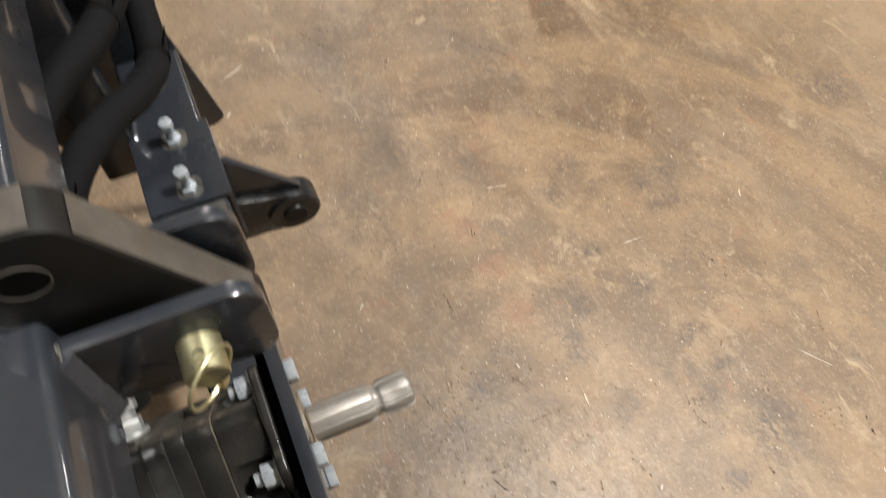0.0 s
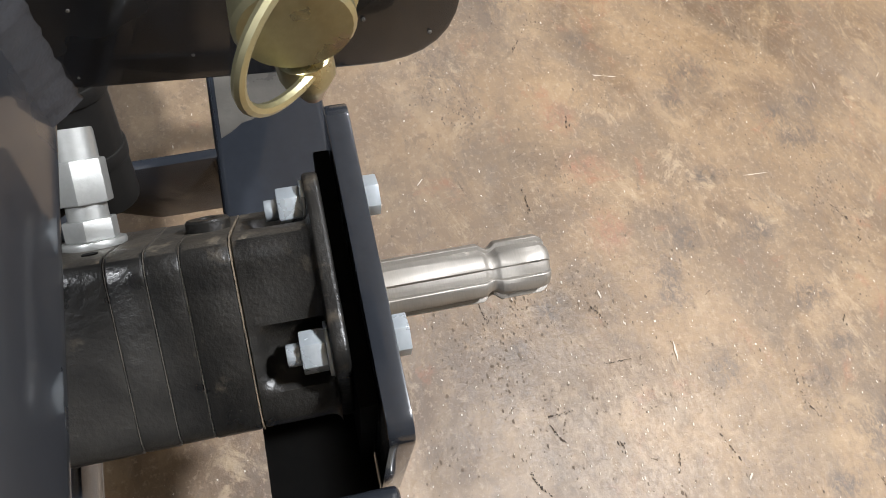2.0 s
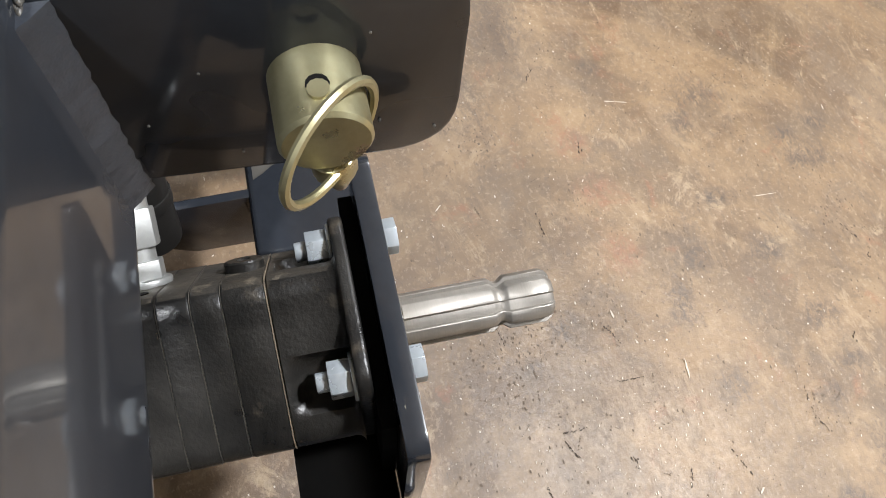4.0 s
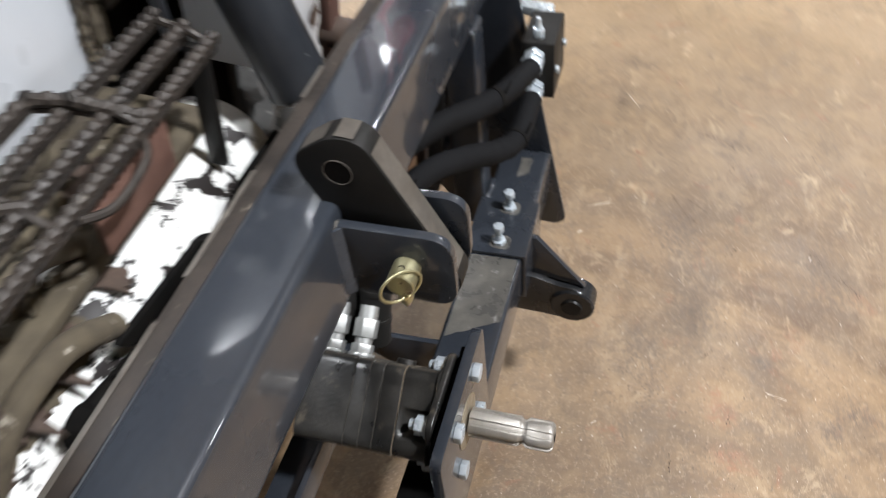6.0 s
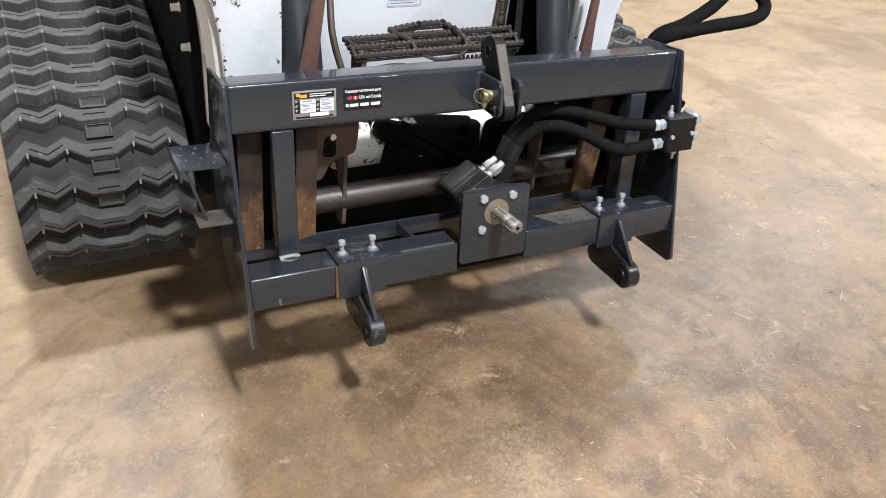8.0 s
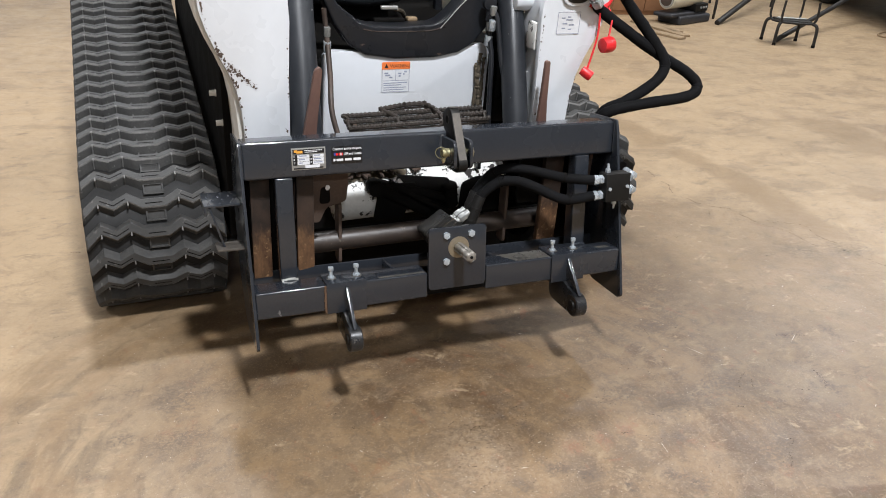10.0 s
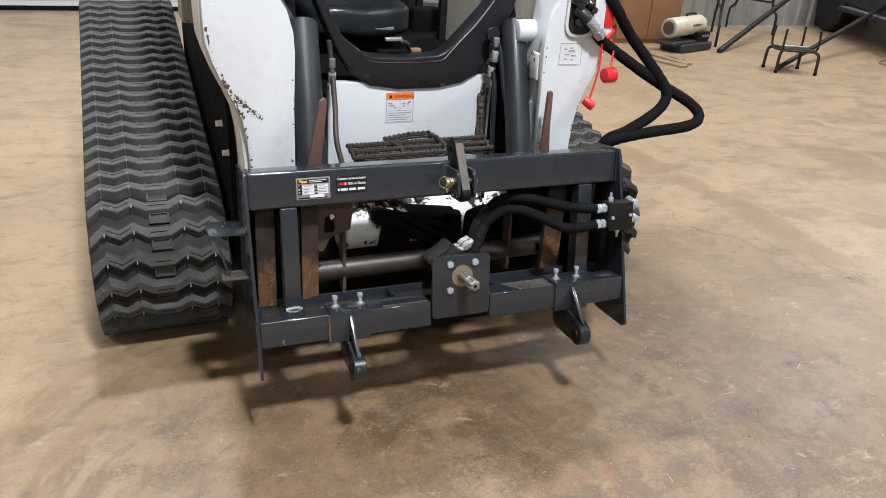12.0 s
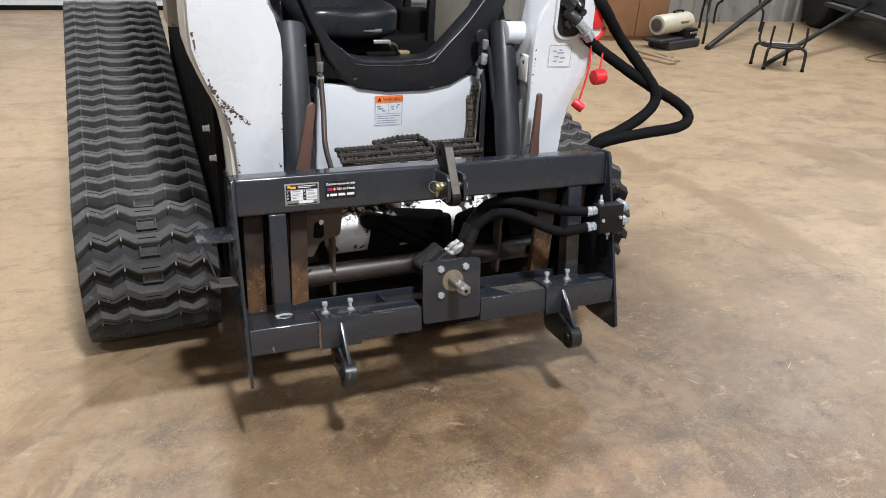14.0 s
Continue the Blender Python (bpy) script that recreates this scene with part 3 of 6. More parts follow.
def hitch_adapter():
    root = thing("hitch_adapter", "dark grey steel three-point hitch adapter frame on the loader's front", "hitch adapter", ADAPTER)
    # main tubes
    part("top_beam", bx(0.0, W, 0.009, 0.088, -0.108, 0.0, 0.011, None, 5), PAINT, root)
    part("lower_beam", bx(0.0, 0.515, -0.079, 0.004, -0.492, -0.412, 0.006, None, 3), PAINT, root)
    part("lower_beam", bx(0.709, W, -0.079, 0.004, -0.492, -0.412, 0.006, None, 3), PAINT, root, "lower tube, scuffed on top")
    # tube runs on here; its near-black colour paints the plate's shade
    part("lower_beam", bx(0.513, 0.711, -0.0690, 0.0, -0.489, -0.445, 0.004), DARK, root, "backing piece behind the drive plate, coloured near-black for shade")
    for x in (0.088, 1.058):
        part("post", bx(x, x + 0.050, 0.006, 0.056, -0.470, -0.107, 0.005, None, 3), PAINT, root)
        w = bmesh.new()
        tube([(x + 0.002, 0.003, -0.413), (x + 0.025, 0.0, -0.408), (x + 0.048, 0.003, -0.413)], 0.005, 8, 4, bm=w, ripple=0.5)
        part("weld_bead", w, ALU if x < 0.5 else PAINT, root)
    # side plates
    side = rounded([(0.161, 0.004), (0.0, 0.004), (-0.009, -0.03), (-0.108, -0.572), (-0.092, -0.584), (0.09, -0.572), (0.195, -0.43), (0.21, -0.2)],
                   [0.012, 0.006, 0.0, 0.008, 0.008, 0.03, 0.03, 0.03])
    part("side_plate", ext(side, "x", -0.009, 0.0, 0.0018), PAINT, root)
    part("side_plate", ext(side, "x", W, W + 0.009, 0.0018), PAINT, root)
    for x in (0.0, W):
        w = bmesh.new()
        tube([(x, 0.008, -0.004 - 0.0125 * i) for i in range(9)], 0.003, 6, 2, bm=w, ripple=0.6)
        part("weld_bead", w, PAINT, root)
    # rear attaching plates and lip behind the beams
    for x0, x1 in ((0.008, 0.085), (1.11, 1.19)):
        part("rear_plate", ext([(0.07, -0.108), (0.165, -0.02), (0.17, -0.1), (0.15, -0.40), (0.12, -0.43), (0.10, -0.40)], "x", x0 + 0.03, x0 + 0.04, 0.002), BLACK, root)
    lip = bx(0.0, W, 0.104, 0.112, -0.456, -0.415, 0.002)
    bx(0.0, W, 0.104, 0.165, -0.460, -0.452, 0.002, lip)
    part("rear_lip", lip, PAINT, root)
    for x in (0.425, 0.763):
        part("gusset", ext([(0.002, -0.414), (0.105, -0.417), (0.105, -0.462), (0.060, -0.492), (0.002, -0.492)], "x", x, x + 0.008, 0.0012), PAINT, root)
    # left foot step
    step = bmesh.new()
    bx(-0.110, -0.0095, 0.0, 0.150, -0.172, -0.166, 0.0015, step)
    bx(-0.110, -0.104, 0.0, 0.150, -0.196, -0.172, 0.0015, step)
    for i in range(4):
        for k in range(3):
            sx, sy = -0.096 + 0.031 * k + 0.010 * (i % 2), 0.020 + 0.036 * i
            cyl((sx, sy, -0.1665), (sx, sy, -0.1630), 0.0052, 10, 0.0018, 0, step)
    foot = part("foot_step", step, PAINT, root, "small grey folded step with raised grip studs")
    part("step_web", ext([(-0.098, -0.174), (-0.092, -0.174), (-0.060, -0.290), (-0.066, -0.290)], "y", 0.004, 0.05, 0.001), PAINT, foot)
    part("step_flange", bx(-0.085, -0.0095, -0.020, 0.055, -0.296, -0.290, 0.0015), WORN, foot, "scraped bare lower flange")
    # clamp sleeves with bolts and the link ends they carry
    for cx, rusty in ((0.262, True), (0.998, False)):
        x0, x1 = cx - 0.060, cx + 0.060
        sleeve = part("clamp_sleeve", box_tube(x0, x1, (-0.086, 0.011, -0.499, -0.405), (-0.0795, 0.0045, -0.4925, -0.4115)), PAINT, root)
        for dx in (-0.036, 0.040):
            b = bmesh.new()
            cyl((cx + dx, -0.040, -0.407), (cx + dx, -0.040, -0.399), 0.011, 6, None, 0.0008, b)
            cyl((cx + dx, -0.040, -0.399), (cx + dx, -0.040, -0.380), 0.0055, 14, None, 0, b)
            cyl((cx + dx, -0.040, -0.381), (cx + dx, -0.040, -0.370), 0.0088, 6, None, 0.0006, b)
            part("set_bolt", b, ZINC, sleeve)
            part("bolt_scuff", ext(rounded([(cx + dx - 0.016, -0.056), (cx + dx + 0.013, -0.058), (cx + dx + 0.017, -0.028), (cx + dx - 0.012, -0.025)], 0.01), "z", -0.4051, -0.4046, 0), SCUFF, sleeve, "bare metal scuff round the bolt")
        arm = rounded([(0.008, -0.499), (-0.086, -0.499), (-0.128, -0.514), (-0.155, -0.517), (-0.180, -0.530), (-0.190, -0.556), (-0.180, -0.583), (-0.155, -0.597), (-0.122, -0.592), (-0.01, -0.584), (0.008, -0.569)], 0.012, 3)
        link = part("link_end", ext(arm, "x", cx - 0.014, cx + 0.014, 0.003), FORGED, sleeve, "black forged link end")
        ring = bmesh.new()
        lathe([(-0.019, 0.021), (-0.019, 0.034), (-0.016, 0.037), (0.016, 0.037), (0.019, 0.034), (0.019, 0.021)], (cx, -0.153, -0.557), (1, 0, 0), 32, ring)
        part("eye_boss", ring, FORGED, link)
        ball = bmesh.new()
        lathe([(-0.023, 0.010), (-0.023, 0.016), (-0.012, 0.021), (0.012, 0.021), (0.023, 0.016), (0.023, 0.010), (0.005, 0.009), (-0.005, 0.009)], (cx, -0.153, -0.557), (1, 0, 0), 28, ball)
        part("eye_ball", ball, BLACK, link, "black swivel ball with a bore")
        part("link_gusset", ext([(-0.085, -0.420), (-0.092, -0.420), (-0.172, -0.520), (-0.156, -0.515), (-0.085, -0.499)], "x", cx - 0.005, cx + 0.005, 0.0012), PAINT, sleeve)
        if rusty:
            r = bmesh.new()
            for i in range(26):
                z = -0.412 - 0.0032 * i
                cyl((x0 - 0.003 - 0.003 * random.random(), -0.0805, z), (x0 - 0.001, -0.0815, z - 0.004), 0.002 + 0.0016 * random.random(), 6, None, 0, r)
            part("rust_bead", r, RUBBED, sleeve, "orange rusty bead along the sleeve's edge")
    # drive plate, motor and shaft
    plate = rounded([(0.517, -0.470), (0.705, -0.470), (0.705, -0.275), (0.517, -0.275)], 0.014)
    part("drive_plate", ext(plate, "y", -0.0825, -0.0695, 0.0015), PAINT, root, "square dark grey steel drive plate")
    cx, cz = 0.6135, -0.3395
    motor = dusty(part("motor", motor_cover(cx, cz), MOTOR, root, "sooty black gear motor built of bolted sections"))
    for y0, y1, half, corner in ((-0.0113, 0.0119, 0.0512, 0.013), (0.0127, 0.0284, 0.0509, 0.013), (0.0292, 0.0464, 0.0512, 0.013), (0.0472, 0.108, 0.0512, 0.012)):
        dusty(part("motor_section", ext(square_turned(cx, cz, half, 56, corner), "y", y0, y1, 0.0012), MOTOR, motor))
    for y in (-0.0122, 0.0121, 0.0286, 0.0466):
        part("gasket", ext(square_turned(cx, cz, 0.0508 if y > 0.0 else 0.0514, 56, 0.0125), "y", y, y + (0.0004 if y > 0 else 0.0007), 0), GASKET if y < 0 else SEAM, motor)
    part("flange", ext(rounded([(cx - 0.057, cz - 0.060), (cx + 0.057, cz - 0.060), (cx + 0.057, cz + 0.060), (cx - 0.057, cz + 0.060)], 0.02), "y", -0.060, -0.0515, 0.0025, None, 3), MOTOR, motor)
    ring = bmesh.new()
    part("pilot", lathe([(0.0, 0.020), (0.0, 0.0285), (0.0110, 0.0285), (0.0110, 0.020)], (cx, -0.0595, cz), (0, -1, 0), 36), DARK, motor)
    lathe([(0.0, 0.018), (0.0, 0.034), (0.0012, 0.034), (0.0018, 0.018)], (cx, -0.0825, cz), (0, -1, 0), 36, ring)
    part("spigot", ring, BRONZE, motor, "bronze spigot ring")
    part("shaft", splined_shaft(cx, cz), STEEL, motor, "bright splined steel output shaft with a lock groove")
    # no real bore: a dark disc paints its shade
    part("shaft_centre", cyl((cx, -0.1845, cz), (cx, -0.1850, cz), 0.005, 16), DARK, motor, "dark disc painted as the shaded centre hole")
    for dx, dz in ((-0.0405, 0.0415), (0.0405, 0.0415), (-0.0405, -0.0415), (0.0405, -0.0415)):
        head = hexhead((cx + dx, -0.0825, cz + dz), (0, -1, 0), 0.0195, 0.0085)
        part("bolt_head", head, ZINC, motor)
        part("nut", hexhead((cx + dx, -0.0515, cz + dz), (0, 1, 0), 0.0195, 0.0125, None, 0.0140, 0.007, 0.0058), ZINC, motor)
    a = radians(56)
    nx, nz = math.sin(a), math.cos(a)
    tx, tz = nz, -nx
    for y in (0.060, 0.097):
        f = Vector((cx + nx * 0.051, y, cz + nz * 0.051))
        d = Vector((nx, 0.0, nz))
        b = bmesh.new()
        cyl(f, f + d * 0.004, 0.0165, 28, None, 0.0012, b)
        cyl(f + d * 0.004, f + d * 0.015, 0.0142, 6, None, 0.001, b)
        cyl(f + d * 0.015, f + d * 0.023, 0.0105, 16, None, 0, b)
        cyl(f + d * 0.023, f + d * 0.046, 0.0150, 6, None, 0.0015, b)
        cyl(f + d * 0.046, f + d * 0.062, 0.0115, 16, None, 0, b)
        part("hose_fitting", b, FITTING, motor, "zinc-plated hexagonal hose fitting")
    pl = bmesh.new()
    f, d = Vector((cx + nx * 0.051 - tx * 0.004, 0.001, cz + nz * 0.051 - tz * 0.004)), Vector((nx, 0, nz))
    lathe([(-0.002, 0.0118), (0.005, 0.0118), (0.0062, 0.0106), (0.0062, 0.0046), (0.001, 0.0042)], f, d, 20, pl)
    part("port_plug", pl, MOTOR, motor, "round black port plug")
    # port drawn as a dark disc, its shade in the colour
    part("port_hole", cyl((cx + nx * 0.051 - tx * 0.03, 0.056, cz + nz * 0.051 - tz * 0.03), (cx + nx * 0.0518 - tx * 0.03, 0.056, cz + nz * 0.0518 - tz * 0.03), 0.004, 12), DARK, motor)
    # top link: two lugs, the swinging link, pin and ring clip
    lug = rounded([(0.0095, -0.0125), (-0.0965, -0.0135), (-0.0965, -0.100), (0.0095, -0.0925)], [0, 0.024, 0.026, 0], 7)
    for x in (0.590, 0.641):
        part("link_lug", ext(lug, "x", x, x + 0.010, 0.0018), PAINT, root)
    part("weld_bead", fillet_weld(0.590, 0.009, -0.014, -0.097, 0.0075), WELD, root, "flat weld along the lug")
    tip = bmesh.new()
    for x, y, z, r in ((0.5945, 0.0080, -0.0126, 0.0016), (0.5915, 0.0078, -0.0130, 0.0018), (0.5890, 0.0082, -0.0145, 0.0015)):
        bmesh.ops.create_icosphere(tip, subdivisions=2, radius=r, matrix=Matrix.Translation((x, y, z)) @ Matrix.Diagonal((1.9, 0.7, 0.8, 1)))
    for x, y, z, r in ((0.5942, 0.0085, -0.0116, 0.0017), (0.5918, 0.0086, -0.0120, 0.0015), (0.5894, 0.0086, -0.0146, 0.0016), (0.5884, 0.0084, -0.0180, 0.0015)):
        bmesh.ops.create_icosphere(tip, subdivisions=2, radius=r, matrix=Matrix.Translation((x, y, z)) @ Matrix.Diagonal((1.3, 0.7, 1.2, 1)))
    part("weld_tip", tip, SCUFF, root, "bright bare weld at the lug corner")
    spat = bmesh.new()
    drops = random.Random(31)
    for i in range(9):
        y, z = drops.uniform(-0.09, 0.0), drops.uniform(-0.095, -0.02)
        bmesh.ops.create_icosphere(spat, subdivisions=1, radius=drops.uniform(0.0004, 0.0010), matrix=Matrix.Translation((0.5899, y, z)))
    tagged(part("weld_spatter", spat, SCUFF, root), "tiny weld spatter beads on the lug", "", "", "stuff")
    for x0, x1, y0, y1, slant, k in ((0.776, 0.9375, -0.074, -0.002, 0.040, 3), (0.360, 0.508, -0.074, -0.062, 0.004, 4), (1.118, 1.172, -0.052, -0.034, 0.014, 6)):
        wob = random.Random(k)
        left = [(x0 + slant * (1 - i / 9) + wob.uniform(0, 0.003), y0 + (y1 - y0) * i / 9) for i in range(10)]
        right = [(x1 - wob.uniform(0, 0.002), y1 + (y0 - y1) * i / 9) for i in range(10)]
        part("paint_scuff", ext(left + right, "z", -0.4121, -0.4116, 0), SCUFF, root, "rubbed tan patch on the lower tube")
    bar = rounded([(-0.099, -0.084), (-0.024, 0.070), (0.003, 0.073), (0.040, 0.050), (0.040, 0.030), (-0.030, -0.112), (-0.084, -0.110)], [0.012, 0.026, 0.018, 0.016, 0.014, 0.02, 0.02], 4)
    link = part("top_link", ext(bar, "x", 0.606, 0.634, 0.002), BLACK, root, "black flat bar top link with a hole")
    rim = bmesh.new()
    for (ay, az), (by, bz) in (((-0.092, -0.070), (-0.030, 0.058)), ((-0.017, 0.0712), (-0.001, 0.0732)), ((0.008, 0.0700), (0.031, 0.0556))):
        ny, nz = -(bz - az), by - ay
        k = 0.0006 / math.hypot(ny, nz)
        vs = [rim.verts.new((x, y + ny * k, z + nz * k)) for x, y, z in ((0.608, ay, az), (0.632, ay, az), (0.632, by, bz), (0.608, by, bz))]
        rim.faces.new(vs)
    part("worn_rim", rim, WORN, link, "scuffed bare edge of the link")
    # solid plug; its dark colour gives the hole its shade
    part("link_hole_shade", cyl((0.6055, 0.002, 0.036), (0.6346, 0.002, 0.036), 0.0125, 28), DARK, link, "solid dark plug painted as the shaded hole")
    part("hole_rim", tube([(0.6056, 0.002 + 0.0128 * math.cos(0.3927 * i), 0.036 + 0.0128 * math.sin(0.3927 * i)) for i in range(16)], 0.0005, 6, 2, True), WORN, link, "hole edge worn bare")
    pin = bmesh.new()
    lathe([(0.0, 0.0120), (0.0012, 0.0130), (0.088, 0.0130), (0.088, 0.019), (0.096, 0.019), (0.097, 0.017)], (0.567, -0.053, -0.0525), (1, 0, 0), 32, pin)
    pin_ob = part("link_pin", pin, GOLD, root, "yellow zinc-plated hitch pin")
    # dark disc in place of the shaded cross bore
    part("pin_hole", cyl((0.577, -0.053, -0.0397), (0.577, -0.053, -0.0393), 0.0032, 12), DARK, pin_ob)
    clip = bmesh.new()
    cyl((0.575, -0.053, -0.0385), (0.575, -0.053, -0.0725), 0.0030, 12, None, 0, clip)
    lathe([(0.0, 0.004), (0.002, 0.0068), (0.008, 0.0068), (0.012, 0.0045), (0.016, 0.0025)], (0.574, -0.054, -0.0665), (-0.15, -0.1, -1), 14, clip)
    ringpts = []
    for i in range(20):
        t = 6.28318 * i / 20
        ringpts.append((0.567 + 0.0138 * math.cos(t), -0.054 - 0.0140 * math.cos(t), -0.0525 + 0.0170 * math.sin(t)))
    tube(ringpts, 0.0015, 8, 2, True, bm=clip)
    part("ring_clip", clip, GOLD, pin_ob, "yellow zinc wire ring clip")
    # black block fills the gap between flange and plate with painted shade
    part("gap_shade", bx(0.540, 0.685, -0.0692, -0.0602, -0.446, -0.296, 0.001), DARK, root, "near-black filler for the shaded gap behind the drive plate")
    hook = bx(0.02, W - 0.02, 0.092, 0.124, -0.070, -0.026, 0.004)
    hook_ob = part("hook_bar", hook, KNOB, root, "worn hook bar behind the top tube")
    for x0, x1 in ((0.16, 0.23), (0.30, 0.47), (0.52, 0.66), (0.78, 0.84)):
        part("worn_edge", bx(x0, x1, 0.1195, 0.1246, -0.0262, -0.0250, 0.0004), WORN, hook_ob, "edge worn to pale paint")
    # valve block and its hoses
    block = part("valve_block", bx(1.116, 1.2045, -0.094, -0.046, -0.243, -0.152, 0.002), BLACK, root, "black oil-stained hydraulic valve block")
    for z in (-0.173, -0.225):
        b = bmesh.new()
        cyl((1.116, -0.066, z), (1.102, -0.066, z), 0.0155, 6, None, 0.001, b)
        cyl((1.102, -0.066, z), (1.096, -0.066, z), 0.011, 16, None, 0, b)
        cyl((1.098, -0.066, z), (1.080, -0.066, z), 0.0165, 6, None, 0.001, b)
        part("hose_fitting", b, ZINC, block)
    for z, turn in ((-0.172, 0.35), (-0.216, -0.1)):
        b = bmesh.new()
        cyl((1.204, -0.066, z), (1.218, -0.066, z), 0.0135, 6, None, 0.001, b)
        cyl((1.216, -0.066, z), (1.232, -0.056, z + 0.010 * turn), 0.0155, 14, None, 0.003, b)
        cyl((1.232, -0.072, z + 0.01 * turn), (1.232, -0.020, z + 0.01), 0.0135, 6, None, 0.001, b)
        part("elbow_fitting", b, ZINC, block)
    for x, z in ((1.128, -0.200), (1.193, -0.195)):
        part("socket_screw", hexhead((x, -0.094, z), (0, -1, 0), 0.011, 0.005), ZINC, block)
    for x, z, s in ((1.134, -0.152, 1), (1.165, -0.243, -1)):
        b = bmesh.new()
        cyl((x, -0.068, z), (x, -0.068, z + s * 0.014), 0.0085, 6, None, 0.0008, b)
        cyl((x, -0.068, z + s * 0.014), (x, -0.068, z + s * 0.030), 0.0045, 10, 0.0035, 0, b)
        part("bleed_nipple", b, ZINC, block)
    hose_a = [(cx + nx * 0.108, 0.097, cz + nz * 0.108), (0.738, 0.096, -0.236), (0.764, 0.088, -0.192), (0.796, 0.072, -0.156), (0.840, 0.050, -0.141), (0.905, 0.016, -0.146), (0.995, -0.036, -0.165), (1.084, -0.066, -0.173)]
    hose_b = [(cx + nx * 0.108, 0.060, cz + nz * 0.108), (0.738, 0.058, -0.240), (0.766, 0.050, -0.204), (0.804, 0.038, -0.180), (0.850, 0.016, -0.176), (0.900, -0.014, -0.192), (0.948, -0.044, -0.216), (0.998, -0.062, -0.231), (1.084, -0.066, -0.225)]
    part("hydraulic_hose", tube(hose_a, 0.0162, 16, 10, ripple=0.05), HOSE, root, "black woven-sleeved hydraulic hose")
    part("hydraulic_hose", tube(hose_b, 0.0162, 16, 10, ripple=0.05), HOSE, root, "black woven-sleeved hydraulic hose")
    for f in ((0.060, -0.240), (0.097, -0.236)):
        p = Vector((cx + nx * 0.104, f[0], cz + nz * 0.104))
        q = p.lerp(Vector((0.738, f[0] - 0.002, f[1])), 1.15)
        b = cyl(p, q, 0.0195, 20, None, 0.002)
        cyl(p.lerp(q, 0.25), p.lerp(q, 0.32), 0.0208, 20, None, 0.001, b)
        cyl(p.lerp(q, 0.60), p.lerp(q, 0.67), 0.0208, 20, None, 0.001, b)
        part("hose_ferrule", b, BLACK, root, "black crimped hose end")
    for h, d in (((0.995, -0.036, -0.165), (0.005, -0.003, -0.001)), ((0.998, -0.062, -0.231), (0.005, -0.001, 0.0)), ((0.796, 0.072, -0.156), (0.004, -0.002, 0.003)), ((0.804, 0.038, -0.180), (0.004, -0.002, 0.002)), ((0.764, 0.088, -0.192), (0.003, -0.001, 0.004))):
        p, d = Vector(h), Vector(d)
        b = cyl(p - d * 0.5, p + d * 0.5, 0.0176, 16)
        cyl(p + Vector((0, -0.014, 0.012)), p + Vector((0.004, -0.022, 0.030)), 0.0016, 6, 0.001, 0, b)
        part("hose_tie", b, DARK, root)
    # data plate and sticker on the top beam
    tag = part("data_plate", bx(0.138, 0.236, 0.0078, 0.0092, -0.086, -0.023, 0.0004), ALU, root, "scuffed aluminium data plate with white fields")
    bars((0.142, 0.0077, -0.027), (1, 0, 0), (0, 0, 1), [(0.0, 0.090, 0.0)], 0.013, TAG, tag, "plate_field")
    bars((0.142, 0.0074, -0.027), (1, 0, 0), (0, 0, 1), [(0.004, 0.013, 0.001), (0.011, 0.028, 0.004)], 0.007, AMBER, tag, "plate_mark")
    for left, right in ((0.0, 0.012), (0.048, 0.056)):
        bars((0.142, 0.0077, -0.042), (1, 0, 0), (0, 0, 1), [(left, right, 0.0)], 0.030, TAG, tag, "plate_column")
    for left, right, drop in [(0.013, 0.047, 0.001 + i * 0.0098) for i in range(3)] + [(0.057, 0.088, 0.001 + i * 0.0098) for i in range(3)] + [(0.034, 0.076, 0.0305)]:
        bars((0.142, 0.0074, -0.042), (1, 0, 0), (0, 0, 1), [(left, right, drop)], 0.0085, PAPER, tag, "plate_field")
    bars((0.142, 0.0077, -0.0795), (1, 0, 0), (0, 0, 1), [(0.002, 0.086, 0.0)], 0.004, TAG, tag, "plate_line")
    for row in range(3):
        for left in (0.002, 0.0495):
            bars((0.142, 0.0072, -0.0435 - 0.0098 * row), (1, 0, 0), (0, 0, 1), [(left, left + 0.005, 0.0), (left, left + 0.0035, 0.003)], 0.0014, PAPER, tag, "plate_print")
        bars((0.142, 0.0072, -0.0445 - 0.0098 * row), (1, 0, 0), (0, 0, 1), [(0.017, 0.040 - 0.006 * row, 0.0), (0.060, 0.078 + 0.003 * row, 0.0)], 0.0030, INK, tag, "plate_print")
    bars((0.142, 0.0072, -0.030), (1, 0, 0), (0, 0, 1), [(0.034, 0.084, 0.0), (0.034, 0.070, 0.0045)], 0.0020, PAPER, tag, "plate_print")
    st = part("phone_sticker", bx(0.253, 0.343, 0.0082, 0.0092, -0.076, -0.025, 0.0003), TAG, root, "black sticker with white print and a small red mark")
    for words, left, drop, size in (("Customer service and parts", 0.001, 0.0098, 0.0100), ("USA and Canada", 0.033, 0.0250, 0.0102)):
        txt = bpy.data.curves.new("print_line", "FONT")
        txt.body, txt.size, txt.extrude, txt.offset = words, size, 0.0001, 0.00022
        tmp = bpy.data.objects.new("print_line", txt)
        me = bpy.data.meshes.new_from_object(tmp)
        bpy.data.objects.remove(tmp)
        wide = max(v.co.x for v in me.vertices)
        fit = min(1.0, (0.0855 - left) / wide)
        for v in me.vertices:
            v.co = (0.256 + left + v.co.x * fit, 0.0080 - v.co.z, -0.026 - drop + v.co.y)
        me.materials.append(PAPER)
        new("print_line", me).parent = st
